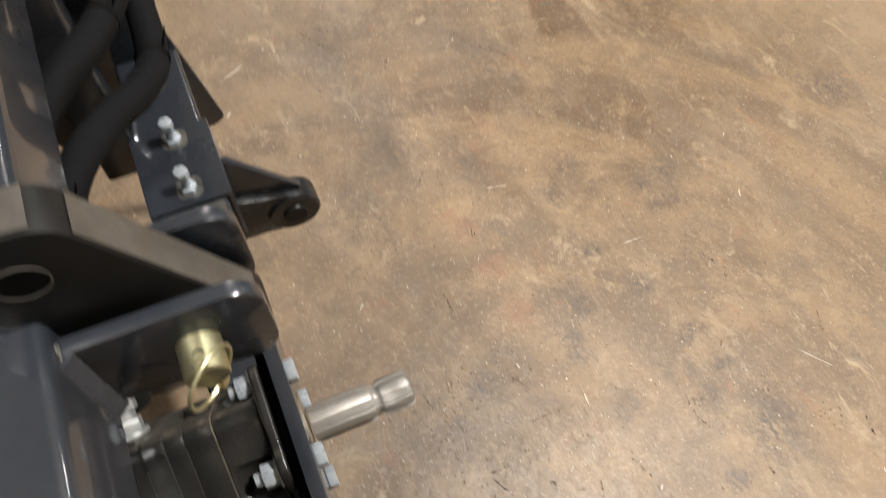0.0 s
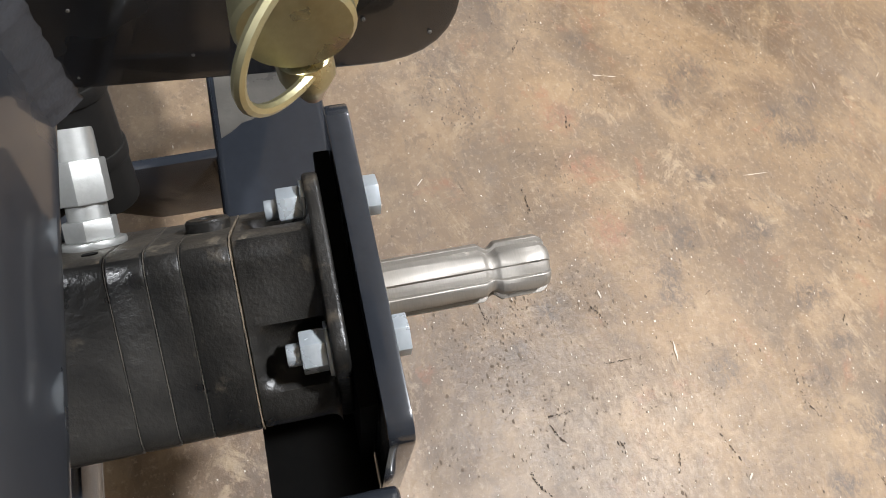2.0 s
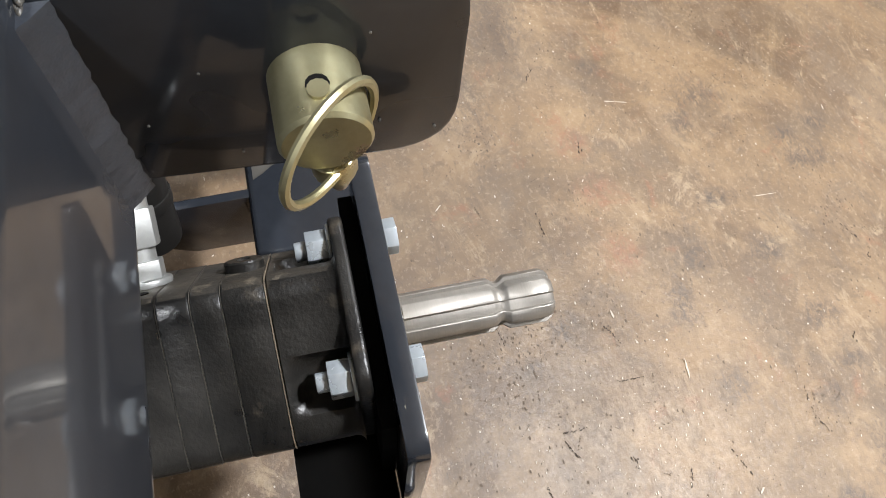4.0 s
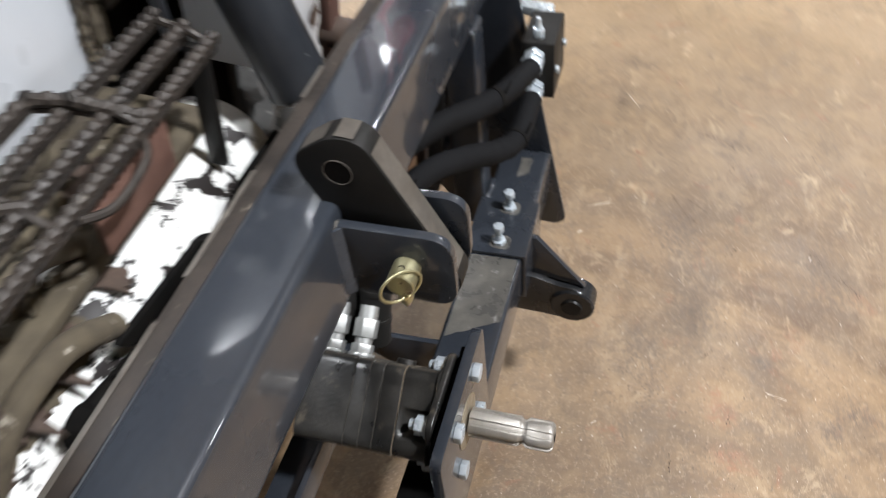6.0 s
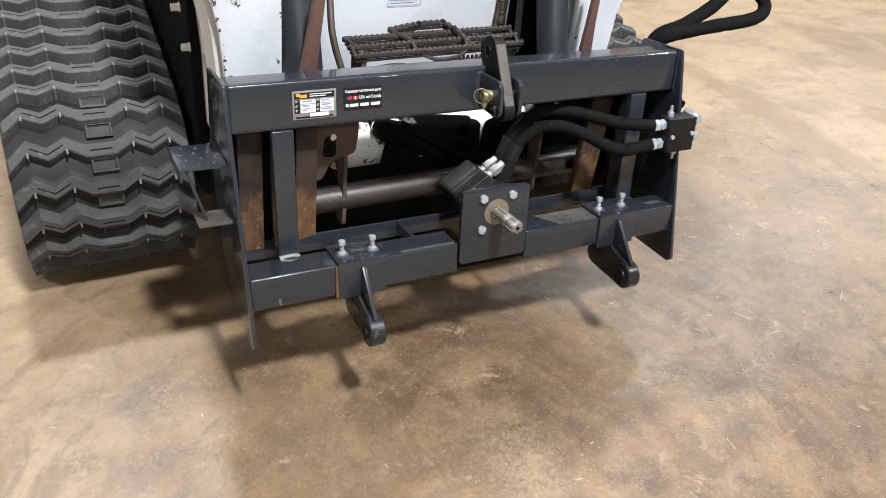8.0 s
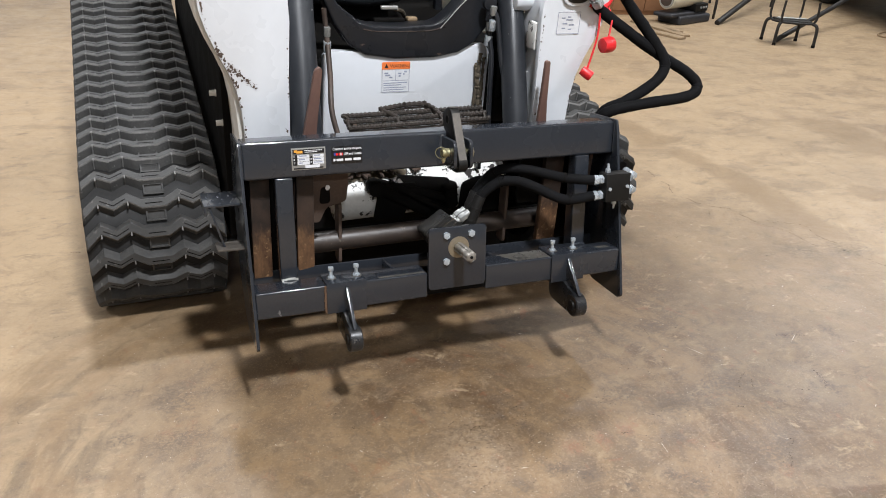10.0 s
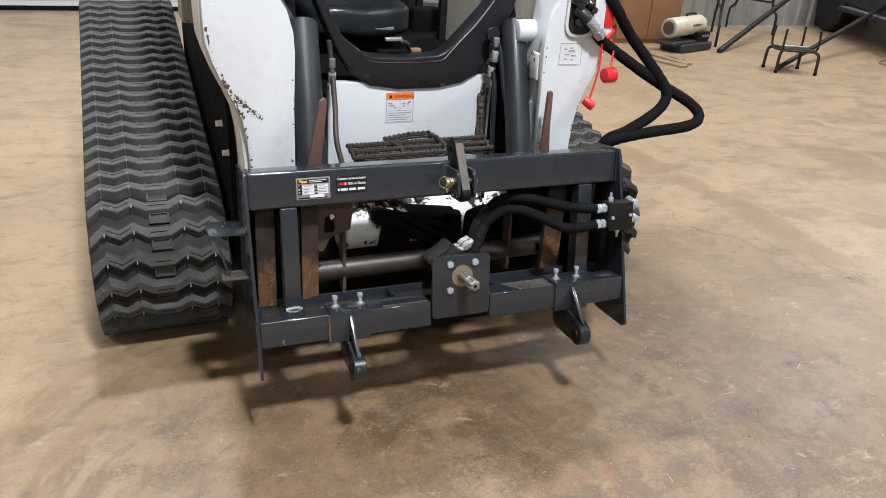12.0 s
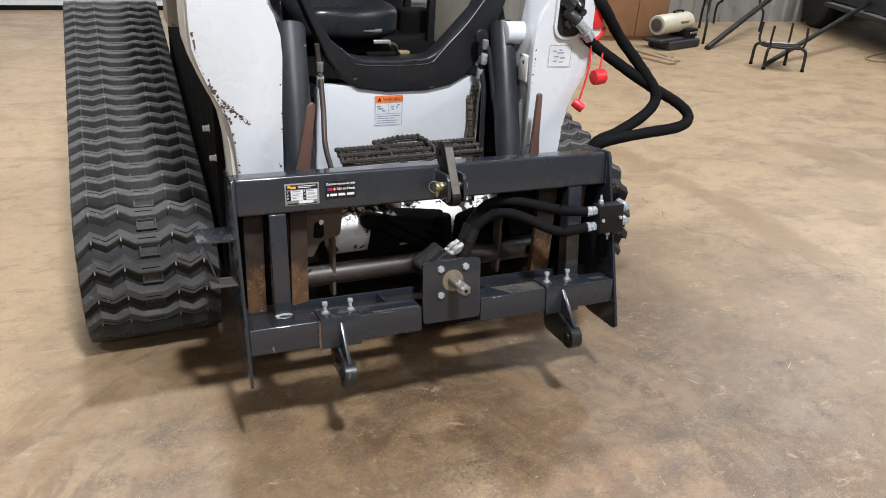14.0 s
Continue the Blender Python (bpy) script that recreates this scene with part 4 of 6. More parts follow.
    for drop, h, words, ink in ((0.018, 0.0075, (0.0095, 0.0165, 0.019, 0.0225, 0.0265, 0.030), RED), (0.018, 0.0075, (0.004, 0.0092), BLUE), (0.018, 0.0075, (0.0228, 0.0262), PAPER), (0.035, 0.0070, (0.002, 0.008, 0.011, 0.031, 0.036, 0.056, 0.061, 0.083), PAPER)):
        for left, right in zip(words[::2], words[1::2]):
            bars((0.256, 0.0081, -0.026), (1, 0, 0), (0, 0, 1), [(left, right, drop)], h, ink, st, "print_line" if ink is PAPER else "colour_mark")
    return root


def box_tube(x0, x1, outer, inner):
    """An open rectangular sleeve along x; outer and inner: y0, y1, z0, z1."""
    t = bmesh.new()
    loops = []
    for x in (x0, x1):
        for y0, y1, z0, z1 in (outer, inner):
            loops.append([t.verts.new((x, y, z)) for y, z in ((y0, z0), (y1, z0), (y1, z1), (y0, z1))])
    for a, b in ((0, 1), (0, 2), (2, 3), (1, 3)):
        for i in range(4):
            t.faces.new((loops[a][i], loops[a][(i + 1) % 4], loops[b][(i + 1) % 4], loops[b][i]))
    return merge(bmesh.new(), t, 0.002, 2, 40)


def square_turned(cx, cz, half, degrees, corner, n=4):
    """A square with rounded corners, turned about its middle, in the plane across y."""
    a = radians(degrees)
    sq = rounded([(-half, -half), (half, -half), (half, half), (-half, half)], corner, n)
    return [(cx + u * math.cos(a) + v * math.sin(a), cz - u * math.sin(a) + v * math.cos(a)) for u, v in sq]


def dusty(ob):
    """Dust lies on the face that carries the ports."""
    ob.data.materials.append(MOTOR_DUST)
    up = Vector((math.sin(radians(56)), 0, math.cos(radians(56))))
    for f in ob.data.polygons:
        if f.normal.dot(up) > 0.85:
            f.material_index = 1
    return ob


def motor_cover(cx, cz):
    """The cast front cover: a turned square with rounded corners, scooped out on each side to clear the nuts, flared at the flange."""
    h, c, bm, rings = 0.0512, 0.013, bmesh.new(), []
    for y, deep, flare in ((-0.0124, 0, -0.0012), (-0.0132, 0, 0), (-0.0160, 0.10, 0), (-0.0190, 0.42, 0), (-0.0225, 0.74, 0), (-0.0265, 0.93, 0), (-0.0310, 1, 0), (-0.0470, 1, 0), (-0.0495, 1, 0.0008), (-0.0508, 1, 0.0020), (-0.0520, 1, 0.0042)):
        ring = []
        for k in range(4):
            b = radians(56) + k * math.pi / 2
            n, t = (math.sin(b), math.cos(b)), (math.cos(b), -math.sin(b))
            side = []
            for i in range(29):
                u = (h - c) * (i / 14 - 1)
                scoop = max(0.0, h - 0.0568 + math.sqrt(max(0.0, 0.0175 ** 2 - (u + 0.0118) ** 2)))
                side.append((u, h - deep * scoop + flare))
            for i in range(1, 8):
                w = radians(90 * i / 8)
                side.append((h - c + (c + flare) * math.sin(w), h - c + (c + flare) * math.cos(w)))
            ring += [bm.verts.new((cx + n[0] * v + t[0] * u, y, cz + n[1] * v + t[1] * u)) for u, v in side]
        rings.append(ring)
    for a, b in zip(rings, rings[1:]):
        for i in range(len(a)):
            bm.faces.new((a[i], a[(i + 1) % len(a)], b[(i + 1) % len(a)], b[i]))
    bm.faces.new(rings[0])
    bm.faces.new(rings[-1])
    bmesh.ops.recalc_face_normals(bm, faces=bm.faces)
    return bm


def fillet_weld(x, y, z0, z1, size, rows=34):
    """A flat fillet weld down an inner corner, slightly uneven."""
    rnd = random.Random(5)
    bm = bmesh.new()
    rings = []
    for i in range(rows):
        z, w = z0 + (z1 - z0) * i / (rows - 1), size * (1.0 + 0.03 * math.sin(2.1 * i) + rnd.uniform(-0.035, 0.035))
        rings.append([bm.verts.new(p) for p in ((x + 0.0005, y + 0.0005, z), (x + 0.0005, y - w, z), (x - w * 0.42, y - w * 0.56, z), (x - w * 0.60, y - w * 0.40, z), (x - w, y + 0.0005, z))])
    for p, q in zip(rings, rings[1:]):
        for k in range(5):
            bm.faces.new((p[k], p[(k + 1) % 5], q[(k + 1) % 5], q[k]))
    bm.faces.new(rings[0])
    bm.faces.new(rings[-1])
    bmesh.ops.recalc_face_normals(bm, faces=bm.faces)
    return bm


def splined_shaft(cx, cz, teeth=6):
    """Six splines, a ball groove near the end and a chamfered tip."""
    bm = bmesh.new()
    t = bmesh.new()
    outline = []
    for k in range(teeth):
        mid = 2 * math.pi * (k + 0.5) / teeth
        for da, r in ((-0.40, 0.0148), (-0.27, 0.0149), (-0.25, 0.0171), (-0.23, 0.0174), (-0.08, 0.0175), (0.08, 0.0175), (0.23, 0.0174), (0.25, 0.0171), (0.27, 0.0149), (0.40, 0.0148)):
            outline.append((mid + da * 1.15, r))
    rings = []
    for y, s in ((0.0, 1), (-0.0570, 1), (-0.0586, 0.93), (-0.0604, 0.84), (-0.0625, 0.80), (-0.0646, 0.84), (-0.0664, 0.93), (-0.0680, 1), (-0.0915, 1), (-0.0935, 0.965), (-0.0958, 0.88), (-0.0972, 0.74)):
        rings.append([t.verts.new((cx + min(r * s if s < 1 else r, r) * math.cos(a), -0.087 + y, cz + min(r * s if s < 1 else r, r) * math.sin(a))) for a, r in outline])
    n = len(outline)
    for a, b in zip(rings, rings[1:]):
        for i in range(n):
            t.faces.new((a[i], a[(i + 1) % n], b[(i + 1) % n], b[i]))
    t.faces.new(rings[0])
    t.faces.new(rings[-1])
    return merge(bm, t)


hitch_adapter()

# ---------------------------------------------------------------- the track loader
LOADER = Matrix.Translation((0.6, 0.3, 0)) @ pose(0, 0, 0, 0, 0, 1.5) @ Matrix.Translation((-0.6, -0.3, 0))


def belt_path(pitch=0.0865):
    """The outer face of the rubber belt round front idler, drive wheel and rear idler: points, tangents, even steps."""
    rims = []
    for cy, cz, r in ((0.662, 0.273, 0.243), (2.30, 0.640, 0.235), (2.20, 0.273, 0.243)):
        rims += [(cy + r * math.cos(2 * math.pi * i / 180), cz + r * math.sin(2 * math.pi * i / 180)) for i in range(180)]
    rims.sort()

    def half(pts):
        out = []
        for p in pts:
            while len(out) > 1 and (out[-1][0] - out[-2][0]) * (p[1] - out[-2][1]) - (out[-1][1] - out[-2][1]) * (p[0] - out[-2][0]) <= 0:
                out.pop()
            out.append(p)
        return out[:-1]

    hull = half(rims) + half(rims[::-1])
    lengths = [math.dist(hull[i], hull[(i + 1) % len(hull)]) for i in range(len(hull))]
    n = round(sum(lengths) / pitch)
    step, out, i, gone = sum(lengths) / n, [], 0, 0.0
    for k in range(n):
        want = k * step
        while gone + lengths[i] < want:
            gone += lengths[i]
            i += 1
        u = (want - gone) / lengths[i]
        a, b = Vector(hull[i]), Vector(hull[(i + 1) % len(hull)])
        t = (b - a).normalized()
        out.append((a.lerp(b, u), t))
    return hull, out


def lug_mesh(width):
    """One moulded tread row: zigzag bars either side of a short straight one."""
    w = width / 2
    left = [(-w, -0.030), (-w * 0.97, -0.026), (-w * 0.77, 0.014), (-w * 0.565, -0.009), (-w * 0.36, 0.015), (-w * 0.17, -0.010)]
    line = left + [(-u, v) for u, v in reversed(left)]
    h = 0.034
    bm = bmesh.new()
    rows = []
    for u, v in line:
        edge = 0.35 if abs(u) > w * 0.98 else 1.0
        rows.append([bm.verts.new((u, v + dv, z * edge)) for dv, z in ((-0.029, -0.004), (-0.018, h - 0.004), (-0.015, h), (0.011, h), (0.014, h - 0.003), (0.024, -0.004))])
    for a, b in zip(rows, rows[1:]):
        for i in range(len(a) - 1):
            bm.faces.new((a[i], b[i], b[i + 1], a[i + 1]))
    for cap in (rows[0], rows[-1]):
        bm.faces.new(cap)
    # moulded grooves along the crest of each chevron and of the straight middle
    for first, last in ((2, 4), (5, 6), (7, 9)):
        pts = [Vector((line[i][0], line[i][1] - 0.003, 0)) for i in range(first, last + 1)]
        ends = [pts[0].lerp(pts[1], 0.14)] + pts[1:-1] + [pts[-1].lerp(pts[-2], 0.14)]
        for p, q in zip(ends, ends[1:]):
            bm.faces.new([bm.verts.new((c.x, c.y + dv, h + 0.0005)) for c, dv in ((p, -0.0016), (q, -0.0016), (q, 0.0016), (p, 0.0016))]).material_index = 1
    # front crest painted pale as an edge highlight, and short pale moulded ridges down the front wall where the
    # chevrons meet
    for a, b in zip(line[1:-1], line[2:-1]):
        bm.faces.new([bm.verts.new((c[0], c[1] + dv, z)) for c, dv, z in ((a, -0.0188, h - 0.0052), (b, -0.0188, h - 0.0052), (b, -0.0148, h + 0.0006), (a, -0.0148, h + 0.0006))]).material_index = 2
    for i in (2, 4, 7, 9):
        u, v = line[i]
        bx(u - 0.0022, u + 0.0022, v - 0.0305, v - 0.0170, -0.003, h + 0.0012, 0.0, bm)
    bm.faces.ensure_lookup_table()
    for f in bm.faces[-24:]:
        f.material_index = 2
    bmesh.ops.recalc_face_normals(bm, faces=bm.faces)
    return bm


def rubber_track(root, x0, x1):
    hull, rows = belt_path()
    bm = bmesh.new()
    t = bmesh.new()
    n = len(hull)
    loops = []
    for x, inset in ((x0, 0.0), (x1, 0.0), (x1, 0.028), (x0, 0.028)):
        ring = []
        for i in range(n):
            a, b = Vector(hull[i - 1]), Vector(hull[(i + 1) % n])
            d = (b - a).normalized()
            ring.append(t.verts.new((x, hull[i][0] - d.y * inset, hull[i][1] + d.x * inset)))
        loops.append(ring)
    for a, b in zip(loops, loops[1:] + loops[:1]):
        for i in range(n):
            t.faces.new((a[i], a[(i + 1) % n], b[(i + 1) % n], b[i]))
    merge(bm, t)
    track = part("track", bm, RUBBER, root, "black rubber track with zigzag lugs")
    lug = lug_mesh(x1 - x0)
    pad = bx(-0.032, 0.032, -0.019, 0.019, -0.003, 0.003, 0.001)
    for x, y, w, d in ((0, -0.0165, 0.032, 0.0025), (0, 0.0165, 0.032, 0.0025), (-0.029, 0, 0.003, 0.014), (0.029, 0, 0.003, 0.014)):
        bx(x - w, x + w, y - d, y + d, 0.003, 0.011, 0.001, pad)
    mid = (x0 + x1) / 2
    first_lug = first_pad = None
    for p, d in rows:
        out = Vector((0, d.y, -d.x))
        m = Matrix(((1, 0, 0, mid), (0, -d.x, out.y, p.x), (0, -d.y, out.z, p.y), (0, 0, 0, 1)))
        q = m @ Matrix.Translation((0.004, 0.043, 0))
        if first_lug is None:
            first_lug = part("tread_lug", lug, LUG, track)
            first_lug.data.materials.append(DARK)
            first_lug.data.materials.append(EDGE_HIGHLIGHT)
            first_pad = part("drive_window", pad, LUG, track, "moulded rubber window over the drive link")
            first_lug.matrix_basis, first_pad.matrix_basis = m, q
        else:
            shared("tread_lug", first_lug.data, track, m)
            shared("drive_window", first_pad.data, track, q)
    for name, wy, wz, r in (("idler_wheel", 0.662, 0.273, 0.208), ("drive_sprocket", 2.30, 0.640, 0.20), ("idler_wheel", 2.20, 0.273, 0.208)):
        b = bmesh.new()
        lathe([(0.0, 0.05), (0.0, r), (0.05, r), (0.055, r - 0.03), (0.02, r - 0.05), (0.02, 0.07), (0.06, 0.06), (0.06, 0.02)], (x0 + 0.10, wy, wz), (1, 0, 0), 32, b)
        lathe([(0.0, 0.05), (0.0, r), (0.05, r), (0.055, r - 0.03), (0.02, r - 0.05), (0.02, 0.07), (0.06, 0.06), (0.06, 0.02)], (x1 - 0.10, wy, wz), (-1, 0, 0), 32, b)
        cyl((x0 + 0.11, wy, wz), (x1 - 0.11, wy, wz), 0.045, 20, None, 0, b)
        part(name, b, BLACK, track)
    part("track_frame", ext(rounded([(0.80, 0.16), (2.15, 0.16), (2.30, 0.50), (2.12, 0.62), (1.0, 0.40), (0.80, 0.30)], 0.05), "x", x0 + 0.12, x1 + 0.02, 0.01), BLACK, track)
    for i in range(5):
        y = 0.95 + 0.24 * i
        b = bmesh.new()
        cyl((x0 + 0.11, y, 0.125), (x1 - 0.11, y, 0.125), 0.095, 24, None, 0.012, b)
        part("track_roller", b, BLACK, track)
    return track


def jagged(cx, cz, w, h, n, seed):
    rnd = random.Random(seed)
    return [(cx + w * (0.45 + 0.55 * rnd.random()) * math.cos(2 * math.pi * i / n), cz + h * (0.35 + 0.65 * rnd.random()) * math.sin(2 * math.pi * i / n)) for i in range(n)]


def lift_arm(root, flip):
    """The white front leg of a lift arm; flip mirrors it about the machine's middle."""
    def at(x):
        return 1.196 - x if flip else x

    def poly(pts):
        out = [(at(x), z) for x, z in pts]
        return out[::-1] if flip else out

    front = [(-0.070, 1.30), (-0.072, 1.16), (-0.068, 1.09), (-0.052, 1.035), (-0.028, 0.975), (0.0, 0.92), (0.022, 0.865), (0.034, 0.80), (0.041, 0.70), (0.042, 0.50), (0.176, 0.50), (0.178, 0.90), (0.184, 1.06), (0.180, 1.12), (0.163, 1.18), (0.145, 1.21), (0.135, 1.30)]
    arm = part("lift_arm", ext(poly(front), "y", 0.238, 0.262, 0.004), WHITE, root, "white enamelled lift arm with rust-chipped edges")
    rim = [(x - (0.004 + 0.011 * min(1, max(0, (1.25 - z) / 0.5))), z) for x, z in front[:10]]
    band = rim + [(x + 0.004, z) for x, z in reversed(front[:10])]
    part("arm_edge", ext(poly(band), "y", 0.262, 0.455, 0.004), EDGE, arm, "worn cream inner edge, paint gone in places")
    part("arm_back", ext(poly([(-0.05, 1.30), (-0.05, 1.12), (0.03, 0.9), (0.05, 0.55), (0.165, 0.55), (0.17, 1.0), (0.13, 1.30)]), "y", 0.262, 0.40, 0.006), WHITE, arm)
    upper = [(0.240, 1.18), (0.42, 1.18), (0.95, 1.56), (2.35, 1.60), (2.35, 1.78), (0.85, 1.76), (0.55, 1.62), (0.240, 1.33)]
    lo, hi = sorted((at(-0.073), at(0.12)))
    part("upper_arm", ext(rounded(upper, 0.05), "x", lo, hi, 0.008), WHITE, arm)
    tail = [(1.95, 0.60), (2.35, 0.60), (2.38, 1.62), (2.05, 1.62)]
    inner, outer = sorted((at(0.034), at(0.12)))
    part("tower", ext(rounded(tail, 0.05), "x", inner, outer, 0.008), WHITE, arm)
    # ragged rust: flakes along the inner edge, a branch across the face, a few down the outer edge
    rnd = random.Random(21 + flip)
    lines = [([(-0.066, 1.13), (-0.050, 1.04), (-0.026, 0.98)], 42, 0.0030), ([(-0.026, 0.98), (0.001, 0.925), (0.022, 0.87)], 90, 0.0045), ([(0.004, 0.938), (0.030, 0.905), (0.072, 0.872)], 120, 0.0055),
             ([(0.024, 0.86), (0.035, 0.80), (0.041, 0.72)], 18, 0.0020), ([(0.174, 1.07), (0.176, 0.93), (0.176, 0.80)], 16, 0.0014), ([(0.164, 0.735), (0.170, 0.73)], 8, 0.002)]
    b = bmesh.new()
    for pts, n, spread in lines if not flip else lines[3:]:
        way = glide([(x, 0, z) for x, z in pts], 12)
        for i in range(n):
            p = way[rnd.randrange(len(way))]
            px, pz, s = p.x + abs(rnd.gauss(0, spread)) * (1 if p.x < 0.1 else -1), p.z + rnd.gauss(0, spread), rnd.choice((0.0009, 0.0013, 0.002, 0.0034))
            b.faces.new([b.verts.new((at(u), 0.2374 - 0.000002 * i, v)) for u, v in jagged(px, pz, s * rnd.uniform(0.7, 1.6), s * rnd.uniform(0.7, 2.0), 9, rnd.randrange(9999))])
    if flip:
        b.faces.new([b.verts.new((u, 0.2370, v)) for u, v in jagged(1.128, 0.60, 0.026, 0.030, 17, 4)])
    tagged(part("rust_chip", b, RUST, arm, "bare rusty flakes along the edges"), "bare rusty flakes along the edges", "", "", "stuff")
    for x, y, z in ((0.0, 0.425, 0.805), (0.012, 0.40, 0.715)):
        part("arm_bolt", hexhead((at(x - 0.015), y, z), (-1 if not flip else 1, 0, 0), 0.017, 0.018, None, 0.012), EDGE, arm)
    return arm


def decal(root, x0, x1, z0, z1, y, header):
    d = part("warning_decal", ext(rounded([(x0, z0), (x1, z0), (x1, z1), (x0, z1)], 0.006), "y", y - 0.0008, y, 0), PAPER, root,
             "white warning decal with an orange head" if header else "white decal with a small line drawing")
    w, h = x1 - x0, z1 - z0
    edge = bmesh.new()
    for a in ((x0 + 0.002, x1 - 0.002, z1 - 0.0036, z1 - 0.002), (x0 + 0.002, x1 - 0.002, z0 + 0.002, z0 + 0.0036), (x0 + 0.002, x0 + 0.0036, z0 + 0.0036, z1 - 0.0036), (x1 - 0.0036, x1 - 0.002, z0 + 0.0036, z1 - 0.0036)):
        bx(a[0], a[1], y - 0.0012, y - 0.0007, a[2], a[3], 0, edge)
    part("decal_border", edge, INK, d)
    o = (x0, y - 0.0008, z1)
    if header:
        part("decal_head", ext(rounded([(x0 + 0.001, z1 - 0.24 * h), (x1 - 0.001, z1 - 0.24 * h), (x1 - 0.001, z1 - 0.001), (x0 + 0.001, z1 - 0.001)], [0, 0, 0.005, 0.005]), "y", y - 0.0020, y - 0.0006, 0), ORANGE, d)
        bm = bmesh.new()
        bm.faces.new([bm.verts.new((x0 + u, y - 0.0023, z1 - v)) for u, v in ((0.010, 0.19 * h), (0.024, 0.19 * h), (0.017, 0.06 * h))])
        part("alert_triangle", bm, TAG, d)
        txt = bpy.data.curves.new("head_text", "FONT")
        txt.body, txt.size, txt.extrude = "WARNING", 0.0165, 0.0002
        tmp = bpy.data.objects.new("head_text", txt)
        me = bpy.data.meshes.new_from_object(tmp)
        bpy.data.objects.remove(tmp)
        for v in me.vertices:
            v.co = (x0 + 0.030 + v.co.x * 0.92, y - 0.0022 - v.co.z, z1 - 0.19 * h + v.co.y)
        me.materials.append(TAG)
        new("head_text", me).parent = d
        for left, right, drop in ((0.010, 0.024, 0.34), (0.014, 0.032, 0.41), (0.028, 0.040, 0.48), (0.060, 0.072, 0.36), (0.062, 0.070, 0.44), (0.082, 0.092, 0.31), (0.078, 0.084, 0.38)):
            bars(o, (1, 0, 0), (0, 0, 1), [(left, right, drop * h)], 0.005, INK, d, "pictogram")
        bars(o, (1, 0, 0), (0, 0, 1), [(0.006, w - 0.006, 0.60 * h), (0.49 * w, 0.505 * w, 0.27 * h)], 0.0016, INK, d)
        part("picture_divider", bx(x0 + 0.492 * w, x0 + 0.506 * w, y - 0.0016, y - 0.0008, z1 - 0.60 * h, z1 - 0.25 * h, 0), INK, d)
        for short, drop in ((0.010, 0.67), (0.030, 0.74), (0.014, 0.82), (0.022, 0.89)):
            bars(o, (1, 0, 0), (0, 0, 1), [(0.008, w - short, drop * h)], 0.0028, INK, d)
    else:
        for left, right, drop in ((0.016, 0.030, 0.26), (0.040, 0.052, 0.22), (0.034, 0.060, 0.34), (0.022, 0.040, 0.50), (0.046, 0.066, 0.56), (0.020, 0.034, 0.70), (0.044, 0.058, 0.74)):
            bars(o, (1, 0, 0), (0, 0, 1), [(left, right, drop * h)], 0.004, INK, d, "pictogram")
    return d


def tilt_cylinder(root, top, low, r=0.047):
    top, low = Vector(top), Vector(low)
    d = (low - top).normalized()
    b = bmesh.new()
    cyl(top, low, r, 28, None, 0.006, b)
    c = part("tilt_cylinder", b, RAM, root, "dark grey hydraulic tilt cylinder with chipped paint")
    part("cylinder_cap", cyl(top - d * 0.006, top + d * 0.012, r * 0.9, 28, None, 0.004), RAM, c)
    for i in range(9):
        s = 0.10 + 0.075 * i
        p = top.lerp(low, min(s, 0.95)) + Vector((0.034 * math.cos(1.3 * i), -0.033, 0))
        part("paint_chip", cyl(p, p + Vector((0.0060, -0.001, 0.003)), 0.0016, 6), PAPER, c)
    return c


